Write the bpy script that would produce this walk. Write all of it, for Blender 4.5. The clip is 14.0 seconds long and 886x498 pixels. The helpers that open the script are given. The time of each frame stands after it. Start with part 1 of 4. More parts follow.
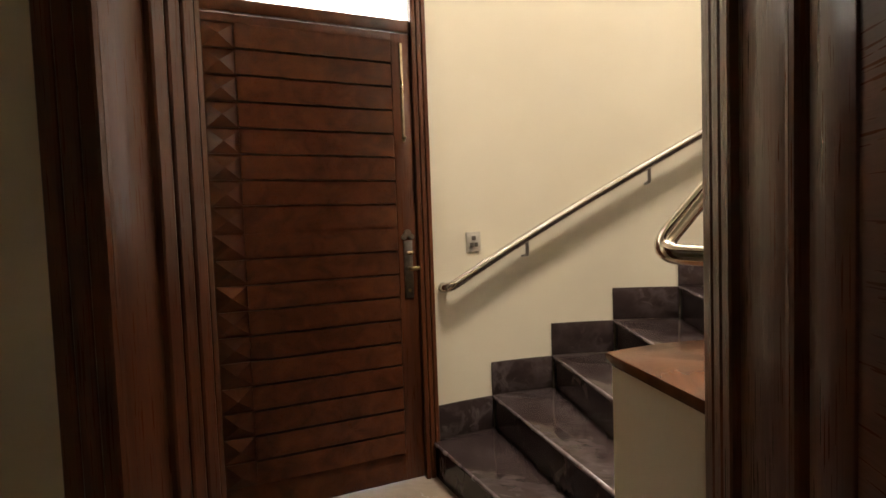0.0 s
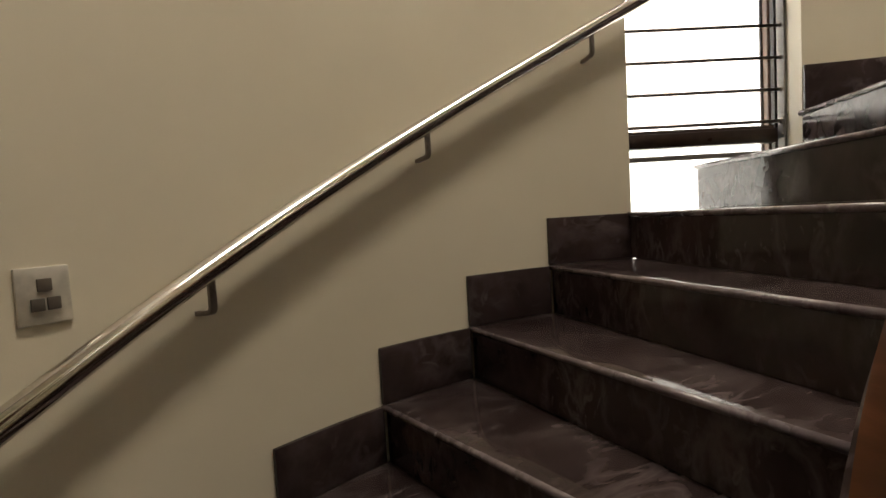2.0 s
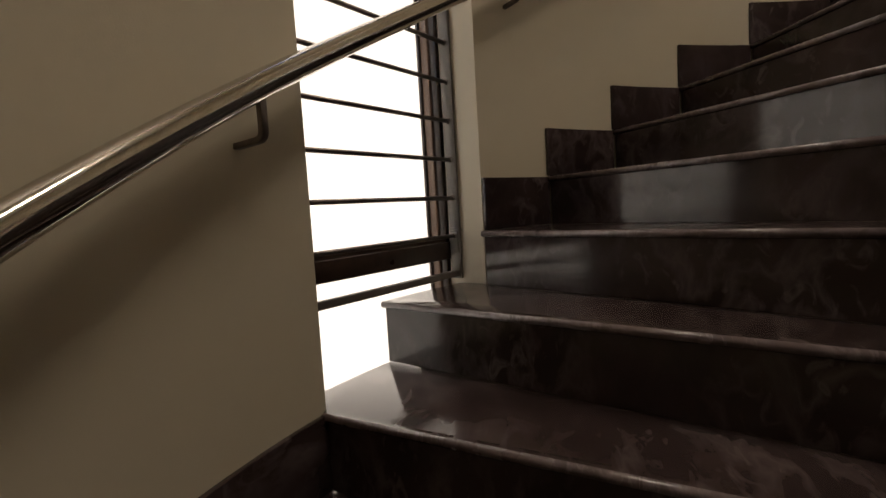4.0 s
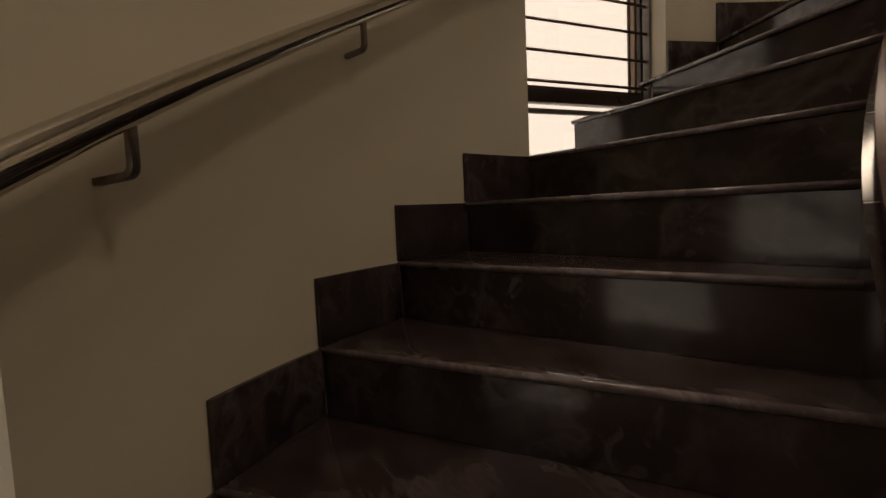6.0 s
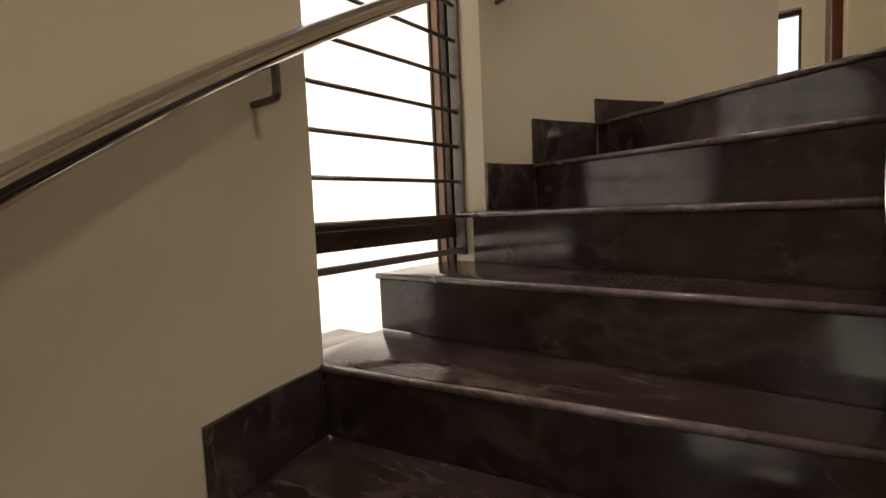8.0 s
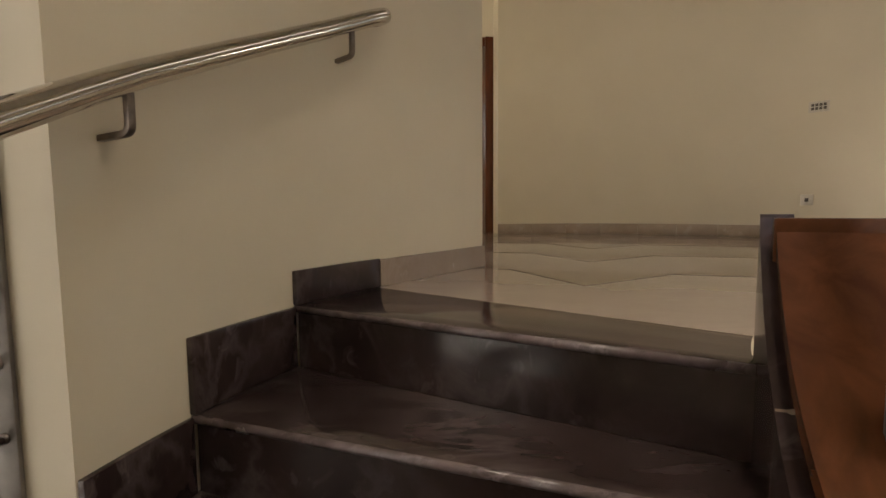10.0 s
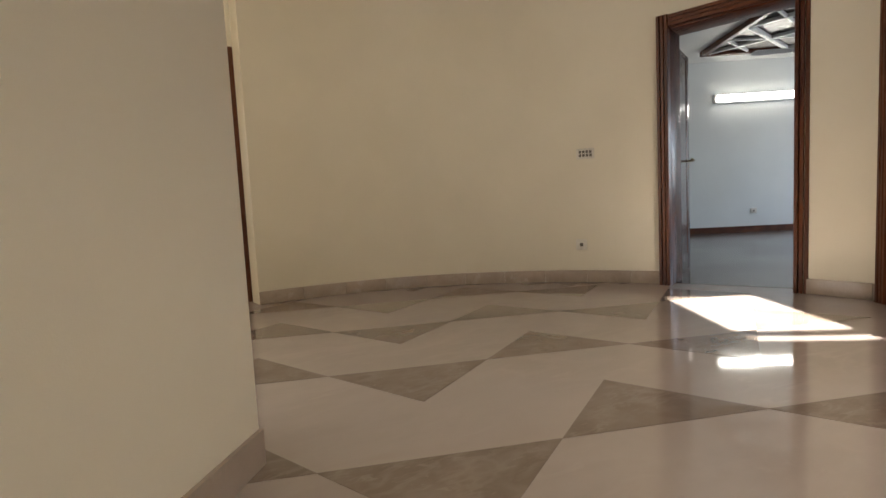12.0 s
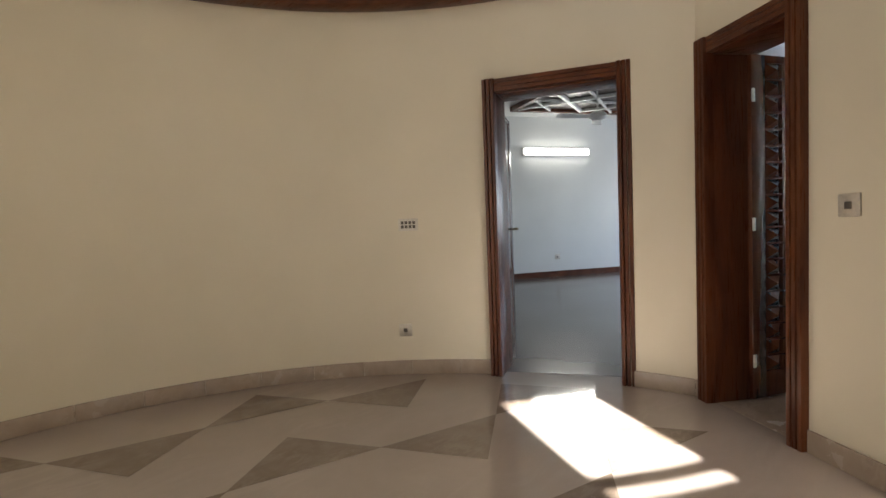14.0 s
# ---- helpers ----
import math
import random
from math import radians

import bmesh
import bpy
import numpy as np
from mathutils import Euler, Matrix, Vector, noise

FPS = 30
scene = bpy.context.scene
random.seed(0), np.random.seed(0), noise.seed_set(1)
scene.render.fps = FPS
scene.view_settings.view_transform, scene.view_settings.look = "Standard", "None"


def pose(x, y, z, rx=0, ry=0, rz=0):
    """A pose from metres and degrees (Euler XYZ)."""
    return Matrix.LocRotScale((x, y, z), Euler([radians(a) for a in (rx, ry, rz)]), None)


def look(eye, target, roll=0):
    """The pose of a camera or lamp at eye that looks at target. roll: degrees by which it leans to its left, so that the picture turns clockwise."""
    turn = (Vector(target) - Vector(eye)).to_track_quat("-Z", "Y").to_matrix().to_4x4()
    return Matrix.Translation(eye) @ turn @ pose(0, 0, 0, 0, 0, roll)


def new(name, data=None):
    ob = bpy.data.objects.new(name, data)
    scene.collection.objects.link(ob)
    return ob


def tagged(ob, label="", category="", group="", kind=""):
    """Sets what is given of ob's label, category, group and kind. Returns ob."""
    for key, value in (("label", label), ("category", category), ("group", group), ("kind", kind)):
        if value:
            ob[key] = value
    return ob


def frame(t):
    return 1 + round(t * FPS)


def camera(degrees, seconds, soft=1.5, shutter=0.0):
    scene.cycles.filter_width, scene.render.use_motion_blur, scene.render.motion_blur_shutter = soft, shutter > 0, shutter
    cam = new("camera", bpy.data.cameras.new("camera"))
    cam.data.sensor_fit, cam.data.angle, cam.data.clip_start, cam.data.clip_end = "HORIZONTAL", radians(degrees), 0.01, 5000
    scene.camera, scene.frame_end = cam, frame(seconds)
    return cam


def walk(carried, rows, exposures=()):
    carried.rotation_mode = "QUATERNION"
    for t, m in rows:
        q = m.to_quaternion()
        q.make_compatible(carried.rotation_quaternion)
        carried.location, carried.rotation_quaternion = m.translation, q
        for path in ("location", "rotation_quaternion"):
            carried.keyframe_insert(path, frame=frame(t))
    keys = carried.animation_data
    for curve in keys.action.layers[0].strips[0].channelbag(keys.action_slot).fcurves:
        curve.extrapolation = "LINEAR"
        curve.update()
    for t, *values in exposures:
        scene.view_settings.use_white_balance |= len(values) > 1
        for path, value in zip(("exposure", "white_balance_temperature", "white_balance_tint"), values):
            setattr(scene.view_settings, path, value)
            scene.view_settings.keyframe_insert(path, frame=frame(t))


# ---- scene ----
cam = camera(83.3, 14.0)
PATH = [
    (0, (-0.851, -0.835, 1.347), (-1.309, 1.110, 1.253), -2.0),
    (0.5, (-0.965, -0.449, 1.361), (-1.149, 1.540, 1.254), -2.1),
    (1, (-1.076, -0.086, 1.376), (-0.952, 1.907, 1.272), -2.8),
    (1.5, (-1.081, 0.313, 1.369), (-0.624, 2.257, 1.258), -3.3),
    (2, (-1.059, 0.715, 1.353), (-0.168, 2.501, 1.227), -3.4),
    (2.2, (-1.077, 0.900, 1.353), (0.008, 2.576, 1.222), -3.2),
    (4.3, (-0.325, 1.701, 1.902), (1.650, 1.965, 1.736), -3.5),
    (4.5, (-0.222, 1.721, 1.970), (1.766, 1.861, 1.802), -3.5),
    (5, (0.002, 1.750, 2.151), (1.981, 1.515, 1.981), -3.0),
    (5.5, (0.227, 1.700, 2.305), (2.132, 1.115, 2.141), -2.7),
    (6, (0.465, 1.678, 2.443), (2.266, 0.821, 2.287), -2.5),
    (6.5, (0.669, 1.568, 2.570), (2.348, 0.493, 2.417), -2.5),
    (7, (0.890, 1.453, 2.731), (2.483, 0.253, 2.581), -2.6),
    (7.5, (1.075, 1.379, 2.913), (2.508, -0.008, 2.761), -2.4),
    (8, (1.222, 1.225, 3.057), (2.420, -0.368, 2.895), -2.5),
    (8.5, (1.385, 1.078, 3.230), (2.273, -0.706, 3.058), -2.6),
    (9, (1.501, 0.932, 3.375), (2.023, -0.991, 3.206), -1.9),
    (9.2, (1.547, 0.840, 3.445), (1.937, -1.115, 3.275), -1.3),
    (11.3, (1.606, -0.140, 4.015), (1.121, -2.071, 3.822), -2.9),
    (11.5, (1.593, -0.204, 4.036), (1.011, -2.109, 3.858), -3.4),
    (12, (1.549, -0.582, 4.093), (0.611, -2.341, 3.930), -2.9),
    (12.5, (1.446, -0.836, 4.141), (0.209, -2.403, 4.016), -2.6),
    (13, (1.324, -0.944, 4.256), (-0.098, -2.345, 4.136), -2.5),
    (13.5, (1.185, -1.030, 4.372), (-0.293, -2.373, 4.264), -2.5),
    (14, (1.024, -1.154, 4.474), (-0.475, -2.475, 4.373), -2.2),
]
walk(cam, [(t, look(eye, target, roll)) for t, eye, target, roll in PATH],
     exposures=[(0.0, 5.78, 6450, 10), (0.5, 5.4, 6450, 10), (1.0, 5.1, 6400, 9), (2.0, 4.68, 6300, 8), (4.5, 2.8, 6900, 15),
                (5.0, 2.5, 7100, 15), (5.5, 2.35, 7300, 17), (6.2, 2.6, 7300, 18), (7.5, 3.2, 7000, 16), (8.2, 3.3, 6850, 14),
                (9.0, 3.35, 6800, 13), (11.5, 3.8, 6350, 12), (14.0, 3.85, 6200, 12)])

# ---- plan: the stair turns clockwise about the origin ----
RISE, STEP, FIRST = 0.19, 9.392, 131.96
R_WALL, R_IN, R_OUT = 2.302, 1.115, 2.56
TOP = 18 * RISE
HALL_C, HALL_R = (0.68, -1.90), 2.74
CEIL, WELL_CEIL = 6.5, 7.9


def ang(n):
    return FIRST - STEP * (n - 1)


def polar(a, r, z=0.0):
    return Vector((r * math.cos(radians(a)), r * math.sin(radians(a)), z))


# ---- world and light ----
SUN_AZ, SUN_EL = 57.5, 37.0
world = bpy.data.worlds.new("sky_world")
scene.world = world
world.use_nodes = True
wn = world.node_tree.nodes
sky = wn.new("ShaderNodeTexSky")
sky.sky_type = "NISHITA"
sky.sun_disc = False
sky.sun_elevation = radians(SUN_EL)
sky.sun_rotation = radians(90 - SUN_AZ)
world.node_tree.links.new(sky.outputs[0], wn["Background"].inputs[0])
wn["Background"].inputs[1].default_value = 0.05

sun_data = bpy.data.lights.new("sun", "SUN")
sun_data.energy, sun_data.angle, sun_data.color = 5.0, radians(0.6), (1.0, 0.95, 0.86)
sun = new("sun", sun_data)
sun.matrix_world = look(polar(SUN_AZ, 20, 20 * math.tan(radians(SUN_EL))), (0, 0, 0))


def area(name, at, target, sx, sy, watts, colour, spread=180):
    d = bpy.data.lights.new(name, "AREA")
    d.shape, d.size, d.size_y, d.energy, d.color = "RECTANGLE", sx, sy, watts, colour
    d.spread = radians(spread)
    o = new(name, d)
    o.matrix_world = look(at, target)
    return o


WARM = (1.0, 0.88, 0.72)
# unseen warm fill added high in the well, no fixture there
fill_well = area("stairwell_fill_light", (0.9, 0.5, 7.7), (0.9, 0.5, 0), 0.5, 0.5, 1.3, (1.0, 0.86, 0.68), 96)
# added fill hanging free in the open stairwell to brighten the lower walls
fill_stair = area("stair_fill_light", (-0.15, 0.35, 6.2), (-0.25, 0.5, 0), 0.7, 0.7, 2.3, WARM, 120)
# weak made-up fill for the hall walls
fill_hall = area("hall_fill_light", (-0.95, -2.25, 6.35), (-1.1, -2.2, 0), 0.6, 0.6, 0.14, (1.0, 0.96, 0.9))


# ---- materials ----
def material(name):
    m = bpy.data.materials.new(name)
    m.use_nodes = True
    return m, m.node_tree.nodes, m.node_tree.links, m.node_tree.nodes["Principled BSDF"]


def ramp(n, l, src, stops):
    r = n.new("ShaderNodeValToRGB")
    e = r.color_ramp.elements
    while len(e) < len(stops):
        e.new(0.5)
    for k, (p, c) in enumerate(stops):
        e[k].position, e[k].color = p, (*c, 1) if len(c) == 3 else c
    l.new(src, r.inputs[0])
    return r.outputs[0]


def coords(n, l, scale=(1, 1, 1)):
    geo = n.new("ShaderNodeNewGeometry")
    mp = n.new("ShaderNodeMapping")
    mp.inputs["Scale"].default_value = scale
    l.new(geo.outputs["Position"], mp.inputs[0])
    return mp.outputs[0]


def tex_noise(n, l, vec, scale, detail=5, distortion=0.0):
    t = n.new("ShaderNodeTexNoise")
    t.inputs["Scale"].default_value, t.inputs["Detail"].default_value = scale, detail
    t.inputs["Distortion"].default_value = distortion
    l.new(vec, t.inputs["Vector"])
    return t.outputs["Fac"]


def bump(n, l, bsdf, height, strength, distance):
    b = n.new("ShaderNodeBump")
    b.inputs["Strength"].default_value, b.inputs["Distance"].default_value = strength, distance
    l.new(height, b.inputs["Height"])
    l.new(b.outputs[0], bsdf.inputs["Normal"])


def grain_paint(name, a, b, rough=0.55):
    m, n, l, p = material(name)
    v = coords(n, l)
    big = tex_noise(n, l, v, 1.3, 4)
    l.new(ramp(n, l, big, [(0.3, a), (0.7, b)]), p.inputs["Base Color"])
    fine = tex_noise(n, l, v, 260, 3)
    bump(n, l, p, fine, 0.12, 0.002)
    r = tex_noise(n, l, v, 5, 3)
    l.new(ramp(n, l, r, [(0.3, (rough - 0.08,) * 3), (0.7, (rough + 0.08,) * 3)]), p.inputs["Roughness"])
    return m


def marble(name, base, mid, vein, scale, rough, gloss=0.5):
    m, n, l, p = material(name)
    v = coords(n, l)
    info = n.new("ShaderNodeObjectInfo")
    add = n.new("ShaderNodeVectorMath")
    add.operation = "MULTIPLY_ADD"
    comb = n.new("ShaderNodeCombineXYZ")
    for k in range(3):
        l.new(info.outputs["Random"], comb.inputs[k])
    l.new(comb.outputs[0], add.inputs[0])
    add.inputs[1].default_value = (7.0, 13.0, 5.0)
    l.new(v, add.inputs[2])
    v = add.outputs[0]
    cloud = tex_noise(n, l, v, scale, 6, 0.6)
    body = ramp(n, l, cloud, [(0.25, base), (0.75, mid)])
    stretch = n.new("ShaderNodeMapping")
    stretch.inputs["Rotation"].default_value = (0.2, 0.1, 0.7)
    stretch.inputs["Scale"].default_value = (1.0, 2.6, 1.4)
    l.new(v, stretch.inputs[0])
    w = tex_noise(n, l, stretch.outputs[0], scale * 0.8, 7, 0.35)
    mask = ramp(n, l, w, [(0.43, (0, 0, 0)), (0.50, (0.30,) * 3), (0.57, (0, 0, 0))])
    w2 = tex_noise(n, l, stretch.outputs[0], scale * 2.2, 8, 1.1)
    mask2 = ramp(n, l, w2, [(0.56, (0, 0, 0)), (0.68, (0.42,) * 3), (0.78, (0.1,) * 3)])
    top = n.new("ShaderNodeMath")
    top.operation = "MAXIMUM"
    l.new(mask, top.inputs[0])
    l.new(mask2, top.inputs[1])
    fade = ramp(n, l, tex_noise(n, l, v, scale * 0.7, 4), [(0.40, (0.05,) * 3), (0.62, (1, 1, 1))])
    mx = n.new("ShaderNodeMath")
    mx.operation = "MULTIPLY"
    l.new(top.outputs[0], mx.inputs[0])
    l.new(fade, mx.inputs[1])
    mix = n.new("ShaderNodeMixRGB")
    l.new(mx.outputs[0], mix.inputs[0])
    l.new(body, mix.inputs[1])
    mix.inputs[2].default_value = (*vein, 1)
    l.new(mix.outputs[0], p.inputs["Base Color"])
    p.inputs["Specular IOR Level"].default_value = gloss
    smear = tex_noise(n, l, v, 6, 5)
    l.new(ramp(n, l, smear, [(0.3, (rough * 0.7,) * 3), (0.75, (rough * 1.6,) * 3)]), p.inputs["Roughness"])
    return m


def wood(name, dark, light, along, rough=0.3, fine=0.22):
    m, n, l, p = material(name)
    sc = [5.0, 5.0, 5.0]
    sc["xyz".index(along)] = 0.7
    v = coords(n, l, tuple(sc))
    g = tex_noise(n, l, v, 2.2, 7, 0.9)
    col = ramp(n, l, g, [(0.28, dark), (0.5, tuple((a + b) / 2 for a, b in zip(dark, light))), (0.72, light)])
    sc2 = [60.0, 60.0, 60.0]
    sc2["xyz".index(along)] = 2.0
    v2 = coords(n, l, tuple(sc2))
    f = tex_noise(n, l, v2, 3.0, 3)
    mix = n.new("ShaderNodeMixRGB")
    mix.blend_type = "MULTIPLY"
    mix.inputs[0].default_value = fine
    l.new(col, mix.inputs[1])
    l.new(ramp(n, l, f, [(0.35, (0.45, 0.4, 0.38)), (0.6, (1, 1, 1))]), mix.inputs[2])
    l.new(mix.outputs[0], p.inputs["Base Color"])
    l.new(ramp(n, l, f, [(0.3, (rough + 0.12,) * 3), (0.7, (rough - 0.06,) * 3)]), p.inputs["Roughness"])
    p.inputs["Specular IOR Level"].default_value = 0.28
    bump(n, l, p, f, 0.06, 0.001)
    return m


def plain(name, colour, rough=0.5, metal=0.0, vary=0.15, scale=40):
    m, n, l, p = material(name)
    v = coords(n, l)
    t = tex_noise(n, l, v, scale, 4)
    l.new(ramp(n, l, t, [(0.3, tuple(c * (1 - vary) for c in colour)), (0.7, tuple(min(1, c * (1 + vary)) for c in colour))]), p.inputs["Base Color"])
    t2 = tex_noise(n, l, v, scale * 0.3, 4)
    l.new(ramp(n, l, t2, [(0.3, (max(0.03, rough * 0.75),) * 3), (0.7, (min(1, rough * 1.25),) * 3)]), p.inputs["Roughness"])
    p.inputs["Metallic"].default_value = metal
    return m


def glow(name, colour, strength):
    m, n, l, p = material(name)
    p.inputs["Base Color"].default_value = (0.02, 0.02, 0.02, 1)
    p.inputs["Emission Color"].default_value = (*colour, 1)
    p.inputs["Emission Strength"].default_value = strength
    return m


CREAM = grain_paint("cream_wall_paint", (0.63, 0.567, 0.44), (0.68, 0.615, 0.485))
WHITE = grain_paint("white_ceiling_paint", (0.76, 0.75, 0.71), (0.80, 0.79, 0.75))
COOL = grain_paint("pale_room_paint", (0.70, 0.71, 0.68), (0.75, 0.76, 0.73))
DARK_MARBLE = marble("dark_brown_marble", (0.019, 0.0116, 0.0110), (0.054, 0.0365, 0.0358), (0.20, 0.162, 0.160), 4.2, 0.12, 0.42)
# worn step edge; the line of shine along it is put into the colour
NOSING = marble("worn_highlit_marble_edge", (0.075, 0.056, 0.058), (0.17, 0.135, 0.14), (0.36, 0.30, 0.31), 14.0, 0.2)
CREAM_MARBLE = marble("cream_marble", (0.295, 0.243, 0.208), (0.335, 0.279, 0.24), (0.385, 0.325, 0.284), 2.2, 0.045, 0.75)
BROWN_MARBLE = marble("taupe_marble", (0.135, 0.100, 0.075), (0.205, 0.160, 0.124), (0.30, 0.245, 0.195), 8.0, 0.05, 0.75)
SKIRT_MARBLE = marble("beige_skirting_marble", (0.29, 0.225, 0.175), (0.37, 0.295, 0.235), (0.46, 0.385, 0.315), 6.0, 0.2)
WOOD_V = wood("red_brown_wood_upright", (0.055, 0.0155, 0.007), (0.135, 0.043, 0.0165), "z")
WOOD_H = wood("red_brown_wood_level", (0.055, 0.0155, 0.007), (0.135, 0.043, 0.0165), "y")
WOOD_CAP = wood("brown_wood_cap", (0.055, 0.018, 0.008), (0.13, 0.047, 0.019), "y", 0.2, 0.06)
for socket in ("Normal", "Roughness"):
    WOOD_CAP.node_tree.links.remove(WOOD_CAP.node_tree.nodes["Principled BSDF"].inputs[socket].links[0])
WOOD_CAP.node_tree.nodes["Principled BSDF"].inputs["Roughness"].default_value = 0.24
STEEL = plain("polished_steel", (0.60, 0.56, 0.51), 0.10, 1.0, 0.06, 90)
DARK_STEEL = plain("dull_steel", (0.20, 0.17, 0.15), 0.38, 1.0, 0.2, 60)
FRAME = plain("bronze_window_frame", (0.042, 0.025, 0.018), 0.35, 0.0, 0.25, 30)
GREY_POST = plain("grey_painted_steel", (0.16, 0.145, 0.13), 0.42, 0.3, 0.15, 30)
PLATE = plain("metal_switch_plate", (0.58, 0.54, 0.47), 0.4, 0.5, 0.08, 60)
SWITCH = plain("dark_switch_rocker", (0.09, 0.075, 0.06), 0.4, 0.0, 0.1, 60)
WOOD_GLOSS = wood("varnished_red_brown_wood", (0.045, 0.013, 0.006), (0.115, 0.037, 0.0145), "z", 0.14)
WOOD_GLOSS.node_tree.nodes["Principled BSDF"].inputs["Specular IOR Level"].default_value = 0.6
BRASS = plain("aged_brass", (0.45, 0.36, 0.22), 0.32, 1.0, 0.2, 50)
TILE_FLOOR = plain("grey_room_floor", (0.125, 0.10, 0.085), 0.16, 0.0, 0.05, 3)
FAN_WHITE = plain("off_white_enamel", (0.72, 0.71, 0.68), 0.4, 0.0, 0.05, 30)
BACKDROP = glow("bright_daylight", (1.0, 0.915, 0.79), 0.215)
BRONZE = plain("light_bronze_sash", (0.20, 0.115, 0.072), 0.45, 0.0, 0.15, 30)
GREY_BLOCK = plain("smooth_grey", (0.11, 0.098, 0.09), 0.2, 0.0, 0.25, 5)
TUBE = glow("lit_tube", (1.0, 0.96, 0.84), 0.7)

gm, gn, gl, gp = material("window_glass")
gp.inputs["Transmission Weight"].default_value = 1.0
gp.inputs["Roughness"].default_value = 0.02
gp.inputs["IOR"].default_value = 1.45
GLASS = gm


# ---- mesh helpers ----
def put(name, bm, mat, parent=None, bevel=0.0, smooth=False):
    bmesh.ops.recalc_face_normals(bm, faces=bm.faces)
    if bevel:
        bmesh.ops.bevel(bm, geom=[e for e in bm.edges if len(e.link_faces) == 2 and e.calc_face_angle(0) > 0.5],
                        offset=bevel, segments=2, affect="EDGES", profile=0.5)
    me = bpy.data.meshes.new(name)
    bm.to_mesh(me)
    bm.free()
    for f in me.polygons:
        f.use_smooth = True
    if not smooth:
        me.set_sharp_from_angle(angle=0.42)
    me.materials.append(mat)
    ob = new(name, me)
    if parent:
        ob.parent = parent
    return ob


def part(name, bm, mat, parent, label="", bevel=0.0, smooth=False):
    ob = put(name, bm, mat, parent, bevel, smooth)
    if label:
        ob["label"] = label
    return ob


def setting(ob, label, category):
    return tagged(ob, label, category, kind="structure")


def prism(pts, z0, z1, bm=None):
    """An upright prism over the outline pts."""
    bm = bm or bmesh.new()
    lo = [bm.verts.new((p[0], p[1], z0)) for p in pts]
    hi = [bm.verts.new((p[0], p[1], z1)) for p in pts]
    bm.faces.new(lo[::-1])
    bm.faces.new(hi)
    for k in range(len(pts)):
        j = (k + 1) % len(pts)
        bm.faces.new((lo[k], lo[j], hi[j], hi[k]))
    return bm


def arc(a0, a1, r, n=0, c=(0, 0)):
    n = n or max(1, int(abs(a1 - a0) / 2.0))
    return [(c[0] + r * math.cos(radians(a0 + (a1 - a0) * k / n)), c[1] + r * math.sin(radians(a0 + (a1 - a0) * k / n))) for k in range(n + 1)]


def ring(a0, a1, r0, r1, z0, z1, c=(0, 0), bm=None, n=0):
    """A curved wall piece, built as a strip of blocks that share their sides."""
    bm = bm or bmesh.new()
    A, B = arc(a0, a1, r0, n, c), arc(a0, a1, r1, n, c)
    f = z0 if callable(z0) else (lambda a: z0)
    g = z1 if callable(z1) else (lambda a: z1)
    rows = []
    for k, (p, q) in enumerate(zip(A, B)):
        a = a0 + (a1 - a0) * k / (len(A) - 1)
        rows.append([bm.verts.new((*p, f(a))), bm.verts.new((*q, f(a))), bm.verts.new((*q, g(a))), bm.verts.new((*p, g(a)))])
    for u, v in zip(rows, rows[1:]):
        for k in range(4):
            j = (k + 1) % 4
            bm.faces.new((u[k], u[j], v[j], v[k]))
    bm.faces.new(rows[0][::-1])
    bm.faces.new(rows[-1])
    return bm


def box(bm, m, sx, sy, sz):
    """A block sx by sy by sz whose corner frame is m, centred in x and y, standing on its base."""
    pts = [m @ Vector((x * sx / 2, y * sy / 2, z * sz)) for z in (0, 1) for x, y in ((-1, -1), (1, -1), (1, 1), (-1, 1))]
    v = [bm.verts.new(p) for p in pts]
    for f in ((3, 2, 1, 0), (4, 5, 6, 7), (0, 1, 5, 4), (1, 2, 6, 5), (2, 3, 7, 6), (3, 0, 4, 7)):
        bm.faces.new([v[k] for k in f])
    return bm


def tube(path, r, bm=None, sides=14, caps=True):
    bm = bm or bmesh.new()
    path = [Vector(p) for p in path]
    rings, up = [], None
    for k, p in enumerate(path):
        d = (path[min(k + 1, len(path) - 1)] - path[max(k - 1, 0)]).normalized()
        if up is None:
            up = d.orthogonal().normalized()
        up = (up - d * up.dot(d)).normalized()
        side = d.cross(up)
        rings.append([bm.verts.new(p + r * (math.cos(2 * math.pi * s / sides) * up + math.sin(2 * math.pi * s / sides) * side)) for s in range(sides)])
    for a, b in zip(rings, rings[1:]):
        for s in range(sides):
            bm.faces.new((a[s], a[(s + 1) % sides], b[(s + 1) % sides], b[s]))
    if caps:
        bm.faces.new(rings[0][::-1])
        bm.faces.new(rings[-1])
    return bm


def rounded(points, radius, n=6):
    """The polyline with its corners rounded off."""
    pts = [Vector(p) for p in points]
    out = [pts[0]]
    for a, b, c in zip(pts, pts[1:], pts[2:]):
        u, v = (a - b).normalized(), (c - b).normalized()
        d = min(radius, (a - b).length * 0.49, (c - b).length * 0.49)
        p, q = b + u * d, b + v * d
        out += [p.lerp(b, s / n).lerp(b.lerp(q, s / n), s / n) for s in range(n + 1)]
    return out + [pts[-1]]


